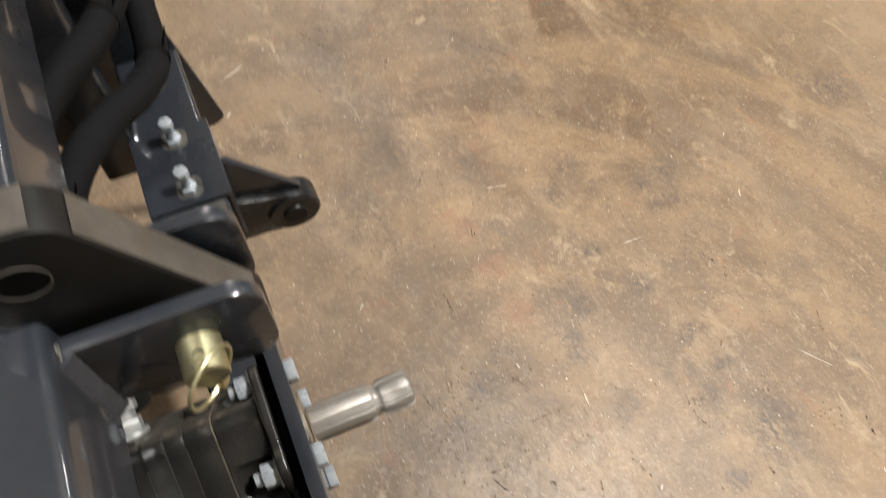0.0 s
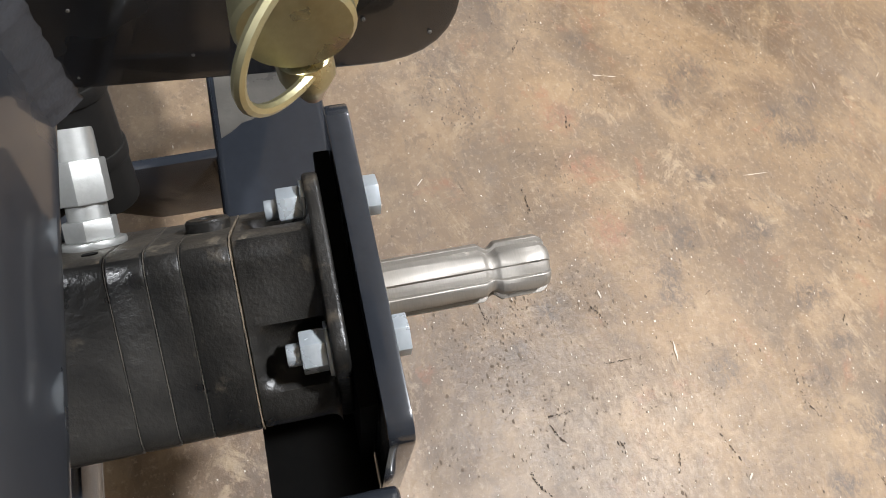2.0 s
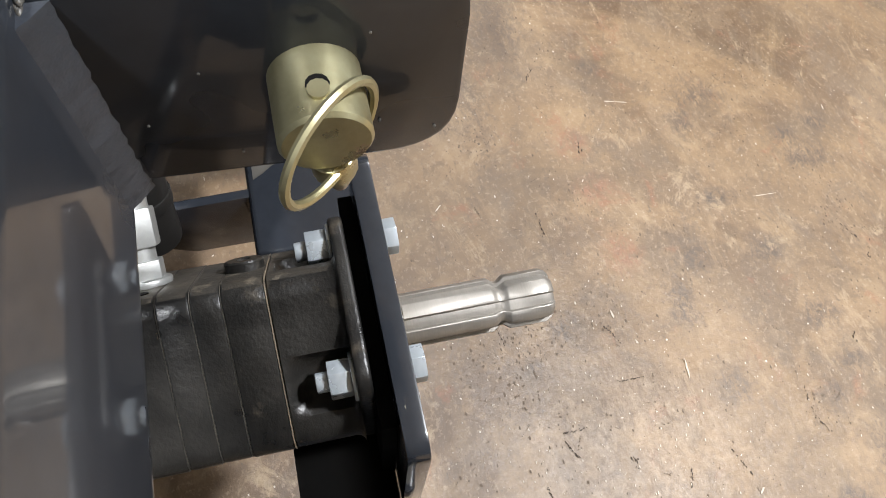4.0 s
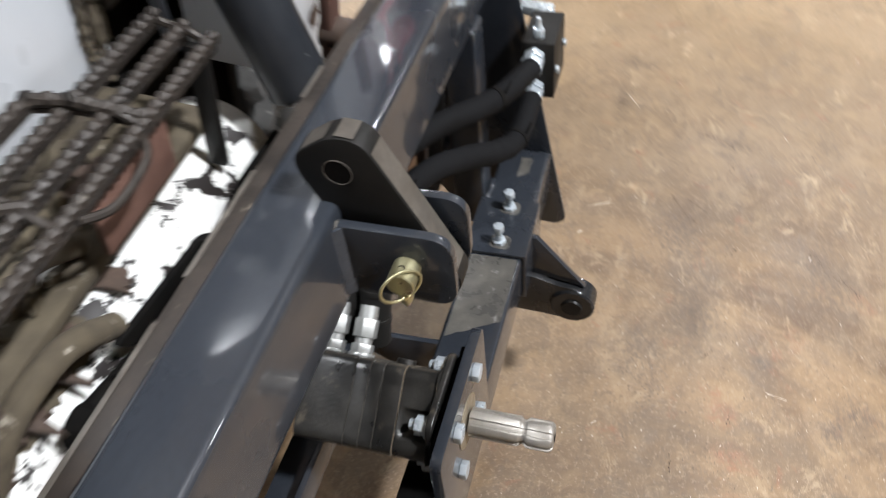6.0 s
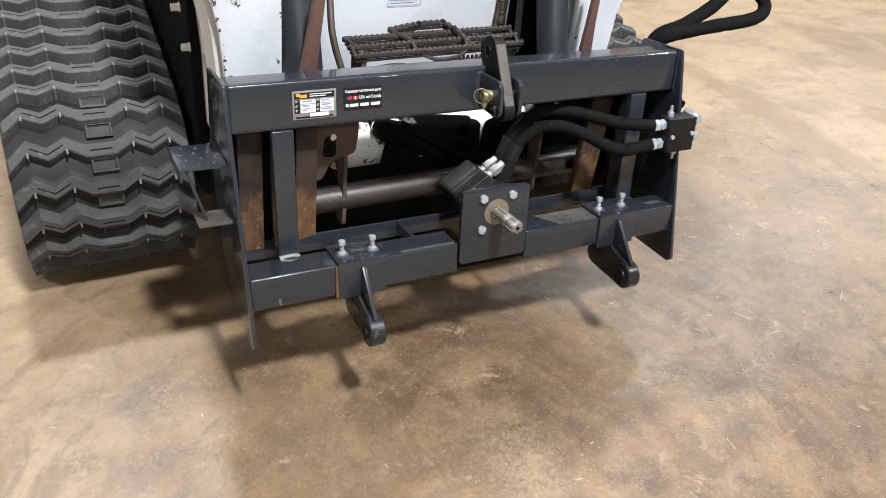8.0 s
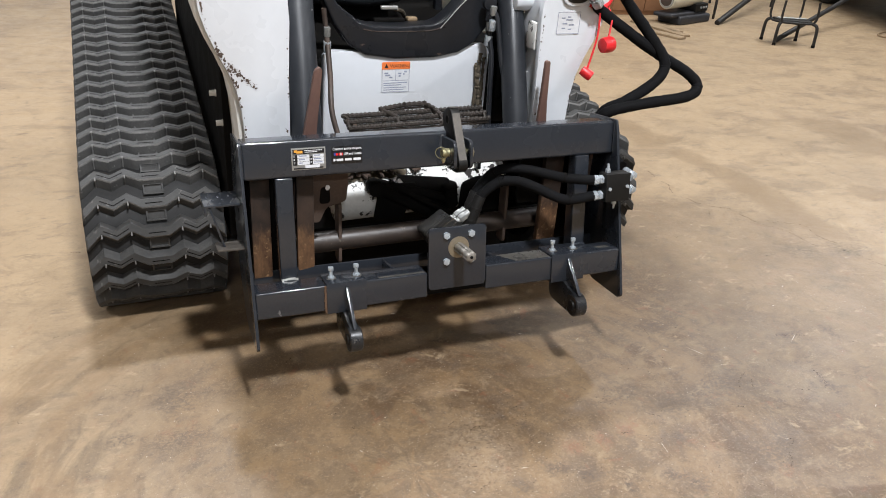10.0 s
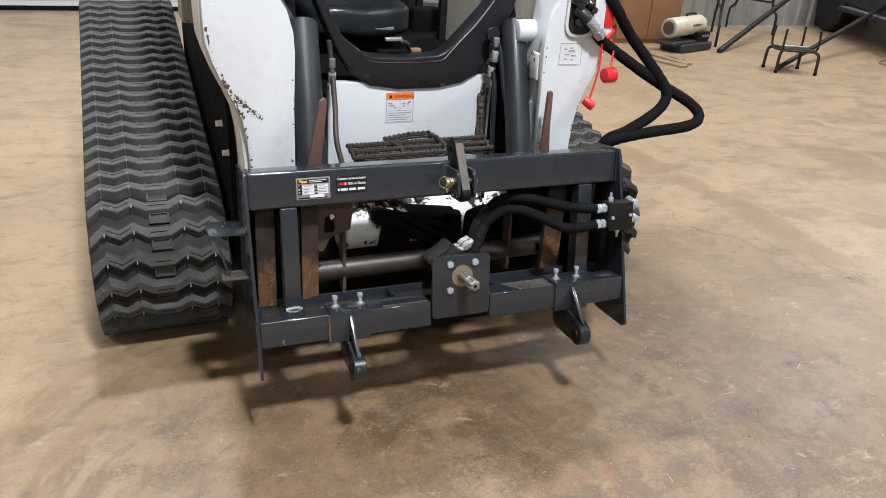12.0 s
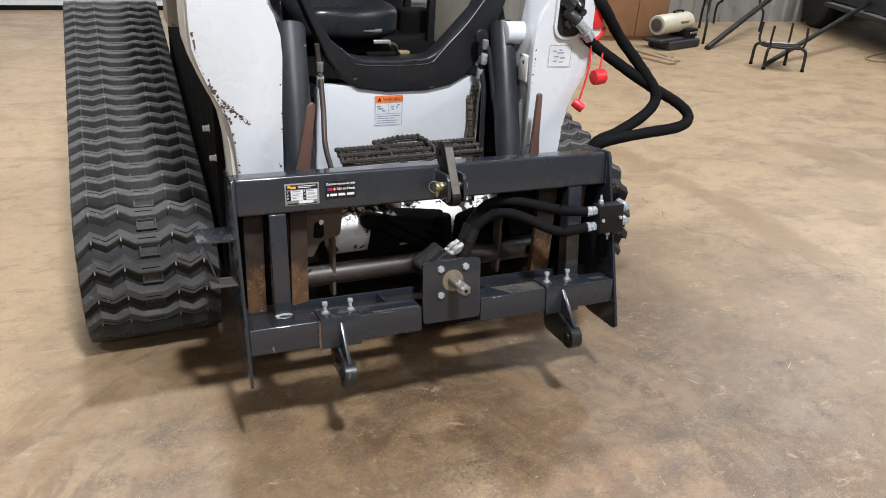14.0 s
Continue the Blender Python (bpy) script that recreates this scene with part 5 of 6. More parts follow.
def serrated_step(root):
    """A step of knobbed bars on two upright straps, over a dirty ledge."""
    base = part("step", bx(0.39, 0.405, 0.262, 0.335, 0.60, 0.72, 0.003), RUST, root, "rusty serrated foot step")
    part("step_strap", bx(0.838, 0.850, 0.258, 0.284, 0.535, 0.72, 0.003), BLACK, base)

    def bar(a, b, knobs, name="step_bar"):
        a, b = Vector(a), Vector(b)
        bm = bmesh.new()
        cyl(a, b, 0.0075, 8, None, 0, bm)
        cyl(a - Vector((0, 0, 0.012)), b - Vector((0, 0, 0.012)), 0.004, 6, None, 0, bm)
        n = max(2, int((b - a).length / 0.0145))
        for i in range(n + 1):
            p = a.lerp(b, i / n)
            if knobs:
                bmesh.ops.create_icosphere(bm, subdivisions=1, radius=0.0098, matrix=Matrix.Translation(p + Vector((0, 0, 0.002))))
        return part(name, bm, KNOB, base)

    for y, z in ((0.262, 0.716), (0.298, 0.724), (0.334, 0.732)):
        bar((0.372, y, z), (0.862, y - 0.004, z + 0.004), True)
    bar((0.505, 0.350, 0.744), (0.590, 0.356, 0.753), True)
    bar((0.590, 0.356, 0.753), (0.662, 0.356, 0.754), True)
    bar((0.505, 0.350, 0.744), (0.552, 0.296, 0.728), False)
    bar((0.662, 0.356, 0.754), (0.682, 0.325, 0.746), True)
    bar((0.682, 0.325, 0.746), (0.705, 0.262, 0.724), True)
    for x in (0.376, 0.545, 0.700, 0.858):
        bm = tube([(x, 0.258, 0.712), (x - 0.006, 0.28, 0.732), (x + 0.008, 0.31, 0.724), (x, 0.338, 0.738)], 0.0055, 8, 5)
        part("step_cross_bar", bm, KNOB, base)
    bm = tube([(0.565, 0.256, 0.708), (0.60, 0.240, 0.700), (0.66, 0.238, 0.708), (0.69, 0.258, 0.714)], 0.005, 8, 5)
    part("step_loop", bm, KNOB, base)
    teeth = [(0.600, 0.615), (0.748, 0.615)]
    for i in range(11):
        x = 0.748 - 0.0148 * i / 1.1
        teeth += [(x, 0.692), (x - 0.0050, 0.692), (x - 0.0067, 0.682), (x - 0.0117, 0.682)]
    part("toothed_plate", ext(teeth, "y", 0.268, 0.275, 0.0006), LEVER, base, "rust-red toothed plate under the step bars")
    ledge = part("ledge", bx(0.345, 0.895, 0.300, 0.468, 0.560, 0.582, 0.006), GRIME, root, "dirt-caked ledge under the step")
    bm = bmesh.new()
    rnd = random.Random(3)
    for i in range(70):
        p = Vector((rnd.uniform(0.37, 0.87), rnd.uniform(0.31, 0.46), 0.582 + rnd.uniform(0.0, 0.012)))
        r = rnd.uniform(0.004, 0.014)
        m = Matrix.Translation(p) @ Euler((rnd.random() * 3, rnd.random() * 3, 0)).to_matrix().to_4x4() @ Matrix.Diagonal((r * rnd.uniform(1, 2.4), r, r * 0.6, 1))
        bmesh.ops.create_icosphere(bm, subdivisions=1, radius=1, matrix=m)
    ob = part("debris", bm, GRIME, ledge)
    tagged(ob, "clods and leaves caught on the ledge", "", "", "stuff")
    for i, (x, y, w) in enumerate(((0.44, 0.37, 0.05), (0.60, 0.35, 0.06), (0.72, 0.38, 0.045), (0.80, 0.35, 0.05))):
        part("paint_flake", ext(jagged(x, y, w, 0.03, 11, i + 60), "z", 0.5822, 0.586, 0), CHIPPED if i % 2 else RUST, ledge)
    for pts in ([(0.35, 0.270, 0.545), (0.40, 0.262, 0.600), (0.48, 0.255, 0.610), (0.56, 0.262, 0.545)], [(0.36, 0.330, 0.592), (0.44, 0.320, 0.640), (0.54, 0.322, 0.645), (0.62, 0.33, 0.590)]):
        part("dusty_hose", tube(pts, 0.015, 12, 8), GRIME, root, "dust-caked hose under the step")


def quick_coupler(root):
    tube_ob = part("pivot_tube", cyl((0.0, 0.150, 0.381), (1.19, 0.150, 0.381), 0.034, 36, None, 0.004), WORN_TUBE, root, "greasy brown rusty cross tube")
    for x in (0.298, 0.888):
        part("tube_web", ext(rounded([(0.118, 0.312), (0.165, 0.312), (0.175, 0.52), (0.125, 0.52)], 0.012), "x", x, x + 0.011, 0.002), RUST, tube_ob)
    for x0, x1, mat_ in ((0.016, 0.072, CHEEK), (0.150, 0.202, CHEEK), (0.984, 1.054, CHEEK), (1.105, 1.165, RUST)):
        part("coupler_cheek", bx(x0, x1, 0.048, 0.072, 0.335, 0.69, 0.004), mat_, root, "rusty brown quick-coupler cheek, coloured dark above for the top beam's shade")
    up = rounded([(0.150, 0.50), (0.226, 0.48), (0.250, 0.53), (0.312, 0.546), (0.318, 0.60), (0.318, 0.70), (0.150, 0.70)], 0.012)
    wedge = part("coupler_plate", ext(up, "y", 0.085, 0.100, 0.003), RUST, root, "dark brown rusty quick-coupler plate with a hole")
    # flat dark patch on the plate paints the hole's shade
    part("plate_hole_shade", ext(rounded([(0.226, 0.545), (0.262, 0.545), (0.258, 0.60), (0.232, 0.60)], 0.014), "y", 0.0835, 0.0849, 0), DARK, wedge, "dark patch painted as the hole's shade")
    # glint painted as a jagged white patch
    part("plate_glint", ext(jagged(0.252, 0.598, 0.010, 0.011, 9, 77), "y", 0.0825, 0.0834, 0), PAPER, wedge, "small white patch painted as the glint at the hole")
    up2 = rounded([(0.915, 0.47), (1.06, 0.47), (1.06, 0.70), (0.915, 0.70)], 0.012)
    # near-black sheets painted in as the shade behind the coupler
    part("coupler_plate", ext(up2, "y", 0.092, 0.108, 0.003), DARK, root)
    part("coupler_shade", bx(0.0, 0.150, 0.088, 0.100, 0.30, 0.72, 0.002), DARK, root, "near-black sheet added as shade behind the coupler")
    part("coupler_shade", bx(1.045, 1.19, 0.110, 0.120, 0.30, 0.72, 0.002), DARK, root, "near-black sheet added as shade behind the coupler")
    lev = rounded([(0.270, 0.945), (0.250, 0.935), (0.226, 0.83), (0.200, 0.72), (0.190, 0.62), (0.256, 0.62), (0.253, 0.73), (0.279, 0.935)], 0.010)
    part("lever", ext([(0.236 + (x - 0.244) * 0.82, z - 0.006) for x, z in lev], "y", 0.178, 0.196, 0.004), LEVER, root, "brown rusty latch lever")
    lev2 = rounded([(1.004, 0.936), (1.021, 0.936), (1.026, 0.80), (1.034, 0.72), (1.034, 0.62), (0.996, 0.62), (0.998, 0.72), (1.001, 0.80)], 0.008)
    part("lever", ext(lev2, "y", 0.160, 0.176, 0.004), LEVER, root, "brown rusty latch lever")
    for x in (0.21, 1.015):
        part("lever_pivot", cyl((x, 0.095, 0.655), (x, 0.180, 0.655), 0.022, 20, None, 0.003), RUST, root)


def cushion(x0, x1, y0, y1, z0, z1, n=18):
    """A soft seat: a rounded block whose cover sags and creases."""
    bm = bmesh.new()
    bmesh.ops.create_cube(bm, size=2)
    bmesh.ops.subdivide_edges(bm, edges=bm.edges[:], cuts=n, use_grid_fill=True)
    for v in bm.verts:
        p = v.co
        q = Vector([math.copysign(abs(c) ** 1.0, c) for c in p])
        r = (abs(q.x) ** 5 + abs(q.y) ** 5 + abs(q.z) ** 5) ** 0.2
        q /= r
        fold = 0.05 * math.sin(5 * q.x + 3 * math.sin(2.5 * q.y)) + 0.035 * math.sin(9 * q.y + 4 * q.x) * (1 - abs(q.x))
        v.co = Vector(((x0 + x1) / 2 + q.x * (x1 - x0) / 2, (y0 + y1) / 2 + q.y * (y1 - y0) / 2, (z0 + z1) / 2 + (q.z + fold) * (z1 - z0) / 2))
    return bm


def loader():
    root = thing("track_loader", "white and dark grey compact track loader with worn paint", "track loader", LOADER)
    rubber_track(root, -0.452, -0.016)
    rubber_track(root, 1.215, 1.651)
    for flip in (False, True):
        lift_arm(root, flip)
    # chassis and cab
    part("chassis", ext(rounded([(0.52, 0.20), (2.3, 0.20), (2.45, 0.45), (2.45, 1.1), (0.52, 0.88)], 0.04), "x", 0.12, 1.08, 0.01), DARK, root)
    part("axle_beam", bx(-0.06, 1.26, 1.0, 1.9, 0.30, 0.45, 0.02), DARK, root)
    panel = rounded([(0.335, 0.575), (0.940, 0.575), (0.945, 0.900), (0.925, 0.925), (0.70, 0.912), (0.56, 0.906), (0.36, 0.915), (0.340, 0.90)], 0.012)
    part("cab_front_panel", ext(panel, "y", 0.466, 0.50, 0.006), WHITE, root, "white enamelled front panel under the cab door")
    for pts, r in (([(0.908, 0.455, 0.895), (0.900, 0.450, 0.80), (0.910, 0.452, 0.70), (0.904, 0.450, 0.585)], 0.0075), ([(0.892, 0.458, 0.86), (0.897, 0.454, 0.77), (0.890, 0.456, 0.66), (0.894, 0.454, 0.60)], 0.0055), ([(0.922, 0.456, 0.88), (0.918, 0.452, 0.76), (0.924, 0.454, 0.64)], 0.0060)):
        part("crusted_hose", tube(pts, r, 9, 16, ripple=0.9), GRIME, root, "thin hose crusted with mud")
    decal(root, 0.542, 0.646, 0.765, 0.873, 0.4655, True)
    u = [(0.225, 1.34), (0.285, 1.20), (0.335, 1.085), (0.372, 1.005), (0.42, 0.938), (0.48, 0.900), (0.585, 0.884), (0.73, 0.884), (0.82, 0.900), (0.876, 0.930), (0.925, 0.99), (0.955, 1.063), (0.998, 1.155), (1.06, 1.33),
         (0.985, 1.33), (0.90, 1.159), (0.84, 1.095), (0.784, 1.036), (0.750, 1.008), (0.724, 0.998), (0.60, 0.992), (0.502, 0.997), (0.463, 1.007), (0.386, 1.066), (0.335, 1.16), (0.275, 1.34)]
    sill = part("cab_sill", ext(u, "y", 0.455, 0.535, 0.010, None, 3), CAB, root, "dark grey U-shaped cab door sill, rubbed on top")
    seam = [(0.47, 0.4545, 0.986), (0.52, 0.4545, 0.978), (0.62, 0.4545, 0.976), (0.72, 0.4545, 0.978), (0.76, 0.4545, 0.994)]
    part("sill_seal", tube(seam, 0.0014, 6, 6), SOOT, sill, "scuffed seal line")
    part("sill_trim", tube([(0.745, 0.451, 0.985), (0.80, 0.451, 1.045), (0.87, 0.451, 1.118), (0.96, 0.451, 1.24)], 0.0016, 6, 6), ALU, sill, "thin pale trim line")
    for x0, x1 in ((0.19, 0.26), (1.00, 1.07)):
        part("cab_post", ext([(0.50, 0.62), (0.60, 0.62), (0.60, 1.0), (1.04, 1.75), (0.94, 1.75), (0.50, 1.0)], "x", x0, x1, 0.008), CAB, root)
        if x0 < 0.5:
            part("cab_side", ext([(0.60, 0.85), (1.75, 0.85), (1.75, 1.75), (1.04, 1.75), (0.60, 1.0)], "x", x0, x0 + 0.03, 0.006), CAB, root)
    part("cab_roof", bx(0.17, 1.09, 0.94, 1.80, 1.75, 1.83, 0.03), CAB, root)
    part("cab_back", bx(0.19, 1.07, 1.75, 1.80, 0.85, 1.75, 0.01), DARK, root)
    part("cab_floor", bx(0.22, 1.04, 0.535, 1.75, 0.86, 0.90, 0.005), DARK, root)
    seat = part("seat", cushion(0.36, 0.77, 0.80, 1.30, 0.985, 1.115), VINYL, root, "worn black vinyl operator seat")
    part("seat_back", bx(0.41, 0.75, 1.26, 1.36, 1.08, 1.55, 0.04, None, 5), VINYL, seat)
    part("seat_base", bx(0.45, 0.72, 0.92, 1.25, 0.90, 1.00, 0.01), BLACK, seat)
    part("seat_belt_buckle", bx(0.60, 0.68, 0.80, 0.86, 1.02, 1.035, 0.006), ALU, seat, "pale buckle lying at the seat")
    part("arm_console", bx(0.885, 1.03, 1.16, 1.26, 0.90, 1.045, 0.018, None, 3), DARK, root, "black control box beside the seat")
    part("side_screen", ext([(0.60, 0.93), (1.10, 0.93), (1.10, 1.45), (0.88, 1.45), (0.60, 1.02)], "x", 0.992, 0.997, 0.001), GLASS, root, "dusty grey cab side screen")
    for y in (1.02, 1.30):
        part("screen_post", bx(0.955, 0.985, y, y + 0.035, 0.90, 1.60, 0.006), CAB, root)
    for x0, x1, y0, y1, z, mat_, label in ((0.560, 0.622, 0.540, 0.556, 1.030, ALU, "pale buckle lying on the sill"), (0.655, 0.692, 0.535, 0.560, 0.992, PLANK, "tan pedal end"), (0.530, 0.640, 0.520, 0.545, 0.992, DARK, "black rubber strip on the sill")):
        part("sill_clutter", bx(x0, x1, y0, y1, z, z + 0.014, 0.005, None, 3), mat_, root, label)
    part("pedal_arm", tube([(0.62, 0.56, 1.028), (0.66, 0.60, 1.01), (0.70, 0.68, 0.95), (0.70, 0.74, 0.90)], 0.008, 8, 5), GRIME, root, "dusty pedal arm")
    tilt_cylinder(root, (0.248, 0.44, 1.112), (0.222, 0.19, 0.60), 0.050)
    tilt_cylinder(root, (0.992, 0.44, 1.110), (0.950, 0.19, 0.60), 0.044)
    # pipes beside the tilt cylinders
    for pts, n in (([(0.330, 0.42, 1.06), (0.338, 0.415, 0.98), (0.335, 0.36, 0.86), (0.325, 0.30, 0.76), (0.345, 0.26, 0.66)], 0), ([(0.905, 0.42, 1.06), (0.904, 0.405, 0.99), (0.912, 0.38, 0.90), (0.908, 0.36, 0.78), (0.905, 0.34, 0.66)], 1), ([(0.895, 0.40, 1.02), (0.905, 0.385, 1.045), (0.918, 0.375, 1.03), (0.930, 0.34, 0.90), (0.940, 0.30, 0.80), (0.945, 0.27, 0.70)], 2)):
        p = part("hydraulic_pipe", tube(pts, 0.009, 10, 8), SOOT if n == 0 else CAB, root, "thin greasy hydraulic pipe")
        q = Vector(pts[1])
        part("pipe_fitting", hexhead(q + Vector((0, -0.006, 0.025)), (0, 0.1, -1), 0.020, 0.030), FITTING, p)
        part("pipe_fitting", hexhead(q + Vector((0, -0.008, -0.020)), (0, 0.2, -1), 0.023, 0.036), ZINC, p)
    part("arm_boss", cyl((0.975, 0.385, 1.092), (1.060, 0.385, 1.092), 0.038, 24, None, 0.004), WHITE, root, "white pivot boss")
    part("arm_knuckle", bx(1.012, 1.030, 0.27, 0.33, 0.945, 1.035, 0.008), CHIPPED, root)
    part("pivot_disc", cyl((0.905, 0.405, 1.075), (0.905, 0.425, 1.075), 0.024, 24, None, 0.003), CAB, root)
    # white castings and black links seen through the frame
    part("cross_tube", cyl((0.335, 0.335, 0.452), (0.960, 0.335, 0.462), 0.086, 40, None, 0.012), CHIPPED, root, "white cross tube with black chips")
    # black sheets added as shade, hiding part of the white tube
    part("tube_shade", ext(rounded([(0.765, 0.395), (0.960, 0.395), (0.960, 0.512), (0.830, 0.520), (0.772, 0.500)], 0.012), "y", 0.236, 0.243, 0.002), DARK, root, "near-black sheet added as shade before the cross tube")
    part("tube_shade", ext(rounded([(0.450, 0.395), (0.560, 0.395), (0.600, 0.520), (0.470, 0.522)], 0.012), "y", 0.234, 0.241, 0.002), DARK, root, "near-black sheet added as shade before the cross tube")
    bed = bmesh.new()
    rnd = random.Random(14)
    rows = []
    for i in range(34):
        x = 0.338 + 0.0068 * i
        rows.append([bed.verts.new((x, 0.335 - (0.0875 + rnd.uniform(0, 0.006)) * math.sin(radians(a + rnd.uniform(-4, 4) * (k == 0))), 0.454 + (0.0875 + rnd.uniform(0, 0.006)) * math.cos(radians(a)))) for k, a in enumerate(range(38, -70, -9))])
    for p, q in zip(rows, rows[1:]):
        for k in range(len(p) - 1):
            bed.faces.new((p[k], q[k], q[k + 1], p[k + 1]))
    tagged(part("dirt_bed", bed, GRIME, root), "dirt and leaf litter lying on the cross tube", "", "", "stuff")
    for a, b, r in (((0.44, 0.235, 0.525), (0.69, 0.25, 0.38), 0.022), ((0.46, 0.235, 0.530), (0.74, 0.240, 0.44), 0.016), ((0.722, 0.235, 0.500), (0.735, 0.245, 0.42), 0.028), ((0.50, 0.23, 0.53), (0.72, 0.22, 0.40), 0.012)):
        part("link_rod", cyl(a, b, r, 18, None, 0.003), DARK, root)
    part("link_pivot", cyl((0.450, 0.20, 0.520), (0.450, 0.25, 0.520), 0.026, 24, None, 0.003), DARK, root)
    # black sheet fills the shaded space round the links
    part("link_shade", ext(rounded([(0.530, 0.550), (0.725, 0.520), (0.725, 0.410), (0.660, 0.395)], 0.012), "y", 0.242, 0.250, 0.002), DARK, root, "near-black sheet filling the shaded space by the links")
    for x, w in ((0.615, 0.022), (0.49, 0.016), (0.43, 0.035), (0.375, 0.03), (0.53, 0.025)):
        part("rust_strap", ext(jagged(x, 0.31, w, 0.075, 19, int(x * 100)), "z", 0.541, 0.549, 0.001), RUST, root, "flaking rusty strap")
    # dark sheets added where only shade stands, under and beside the machine
    part("lower_shade", bx(0.05, 1.15, 0.20, 0.24, 0.345, 0.385, 0.004), DARK, root)
    part("rear_shade", bx(0.14, 1.06, 0.44, 0.47, 0.06, 0.56, 0.004), DARK, root)
    part("side_shade", bx(0.0, 0.03, 0.42, 1.95, 0.30, 1.32, 0.004), DARK, root)
    part("side_shade", bx(1.166, 1.196, 0.42, 1.95, 0.30, 0.90, 0.004), DARK, root)
    part("arm_stop", bx(-0.098, -0.046, 0.58, 0.72, 1.088, 1.32, 0.006), STOP, root, "scraped grey arm stop with rust")
    quick_coupler(root)
    serrated_step(root)
    # auxiliary coupler on the right arm
    bezel = part("coupler_recess", ext(rounded([(1.076, 1.095), (1.190, 1.095), (1.190, 1.30), (1.076, 1.30)], 0.05, 8), "y", 0.228, 0.2375, 0.005), WHITE, root, "dented oval coupler recess")
    # flat dark plate over the bezel paints the recess's inner shade
    part("recess_shade", ext(rounded([(1.086, 1.106), (1.180, 1.106), (1.180, 1.29), (1.086, 1.29)], 0.041, 8), "y", 0.2262, 0.2278, 0), TUBE, bezel)
    c = bmesh.new()
    cyl((1.108, 0.225, 1.192), (1.146, 0.195, 1.158), 0.021, 20, None, 0.004, c)
    cyl((1.100, 0.228, 1.225), (1.128, 0.205, 1.200), 0.024, 6, None, 0.003, c)
    cyl((1.140, 0.226, 1.225), (1.150, 0.200, 1.200), 0.014, 12, None, 0.003, c)
    cyl((1.118, 0.226, 1.150), (1.122, 0.206, 1.150), 0.017, 6, None, 0.002, c)
    cyl((1.166, 0.226, 1.190), (1.166, 0.204, 1.186), 0.012, 12, None, 0.002, c)
    part("coupler_body", c, FORGED, bezel, "dark greasy hydraulic couplers")
    c = bmesh.new()
    cyl((1.142, 0.193, 1.160), (1.184, 0.202, 1.124), 0.016, 18, None, 0.003, c)
    cyl((1.180, 0.202, 1.127), (1.206, 0.212, 1.103), 0.021, 6, None, 0.002, c)
    part("coupler_nipple", c, ZINC, bezel)
    part("coupler_guard", bx(1.230, 1.264, 0.232, 0.246, 1.128, 1.200, 0.005), RED, root, "red coupler guard plate")
    part("guard_strap", tube([(1.19, 0.24, 1.10), (1.225, 0.235, 1.085), (1.26, 0.24, 1.10), (1.285, 0.25, 1.13)], 0.008, 8, 6), RED, root)
    part("guard_mount", bx(1.17, 1.25, 0.262, 0.30, 1.15, 1.25, 0.01), BLACK, root)
    h1 = [(1.205, 0.215, 1.105), (1.234, 0.24, 1.082), (1.353, 0.21, 1.005), (1.462, 0.18, 0.940), (1.566, 0.14, 0.883), (1.598, 0.11, 0.842), (1.549, 0.09, 0.813), (1.383, 0.09, 0.797), (1.264, 0.11, 0.773), (1.225, 0.13, 0.735), (1.235, 0.10, 0.66), (1.236, -0.02, 0.618)]
    h2 = [(1.232, 0.25, 1.235), (1.256, 0.225, 1.200), (1.335, 0.23, 1.106), (1.413, 0.20, 1.015), (1.467, 0.16, 0.935), (1.463, 0.14, 0.891), (1.404, 0.12, 0.849), (1.311, 0.12, 0.799), (1.243, 0.15, 0.750), (1.240, 0.14, 0.66), (1.246, 0.06, 0.58), (1.236, -0.05, 0.575)]
    for h in (h1, h2):
        part("auxiliary_hose", tube(h, 0.0190, 14, 10, ripple=0.10), HOSE, root, "thick black sleeved auxiliary hose")
    for a, b, r, n in (((1.225, 0.225, 1.075), (1.190, 0.20, 0.879), 0.0175, 0), ((1.262, 0.235, 1.09), (1.255, 0.20, 0.974), 0.027, 1)):
        a, b = Vector(a), Vector(b)
        cap = bmesh.new()
        d = Vector((0.35, -0.3, -0.25)) if n == 0 else Vector((1, 0.1, 0.1))
        lathe([(-0.022, r * 0.55), (-0.020, r * 0.9), (-0.004, r), (0.014, r), (0.020, r * 0.93), (0.022, r * 0.4)], b, d, 24, cap)
        cap_ob = part("dust_cap", cap, RED, root, "red plastic dust cap on a cord")
        mid = (a + b) / 2 + Vector((0.012, 0, 0.02))
        part("cap_cord", tube([a, mid, b + Vector((0, 0, 0.016))], 0.0035, 8, 8), RED, cap_ob)
    decal(root, 1.070, 1.160, 1.003, 1.079, 0.2375, False)
    return root


loader()

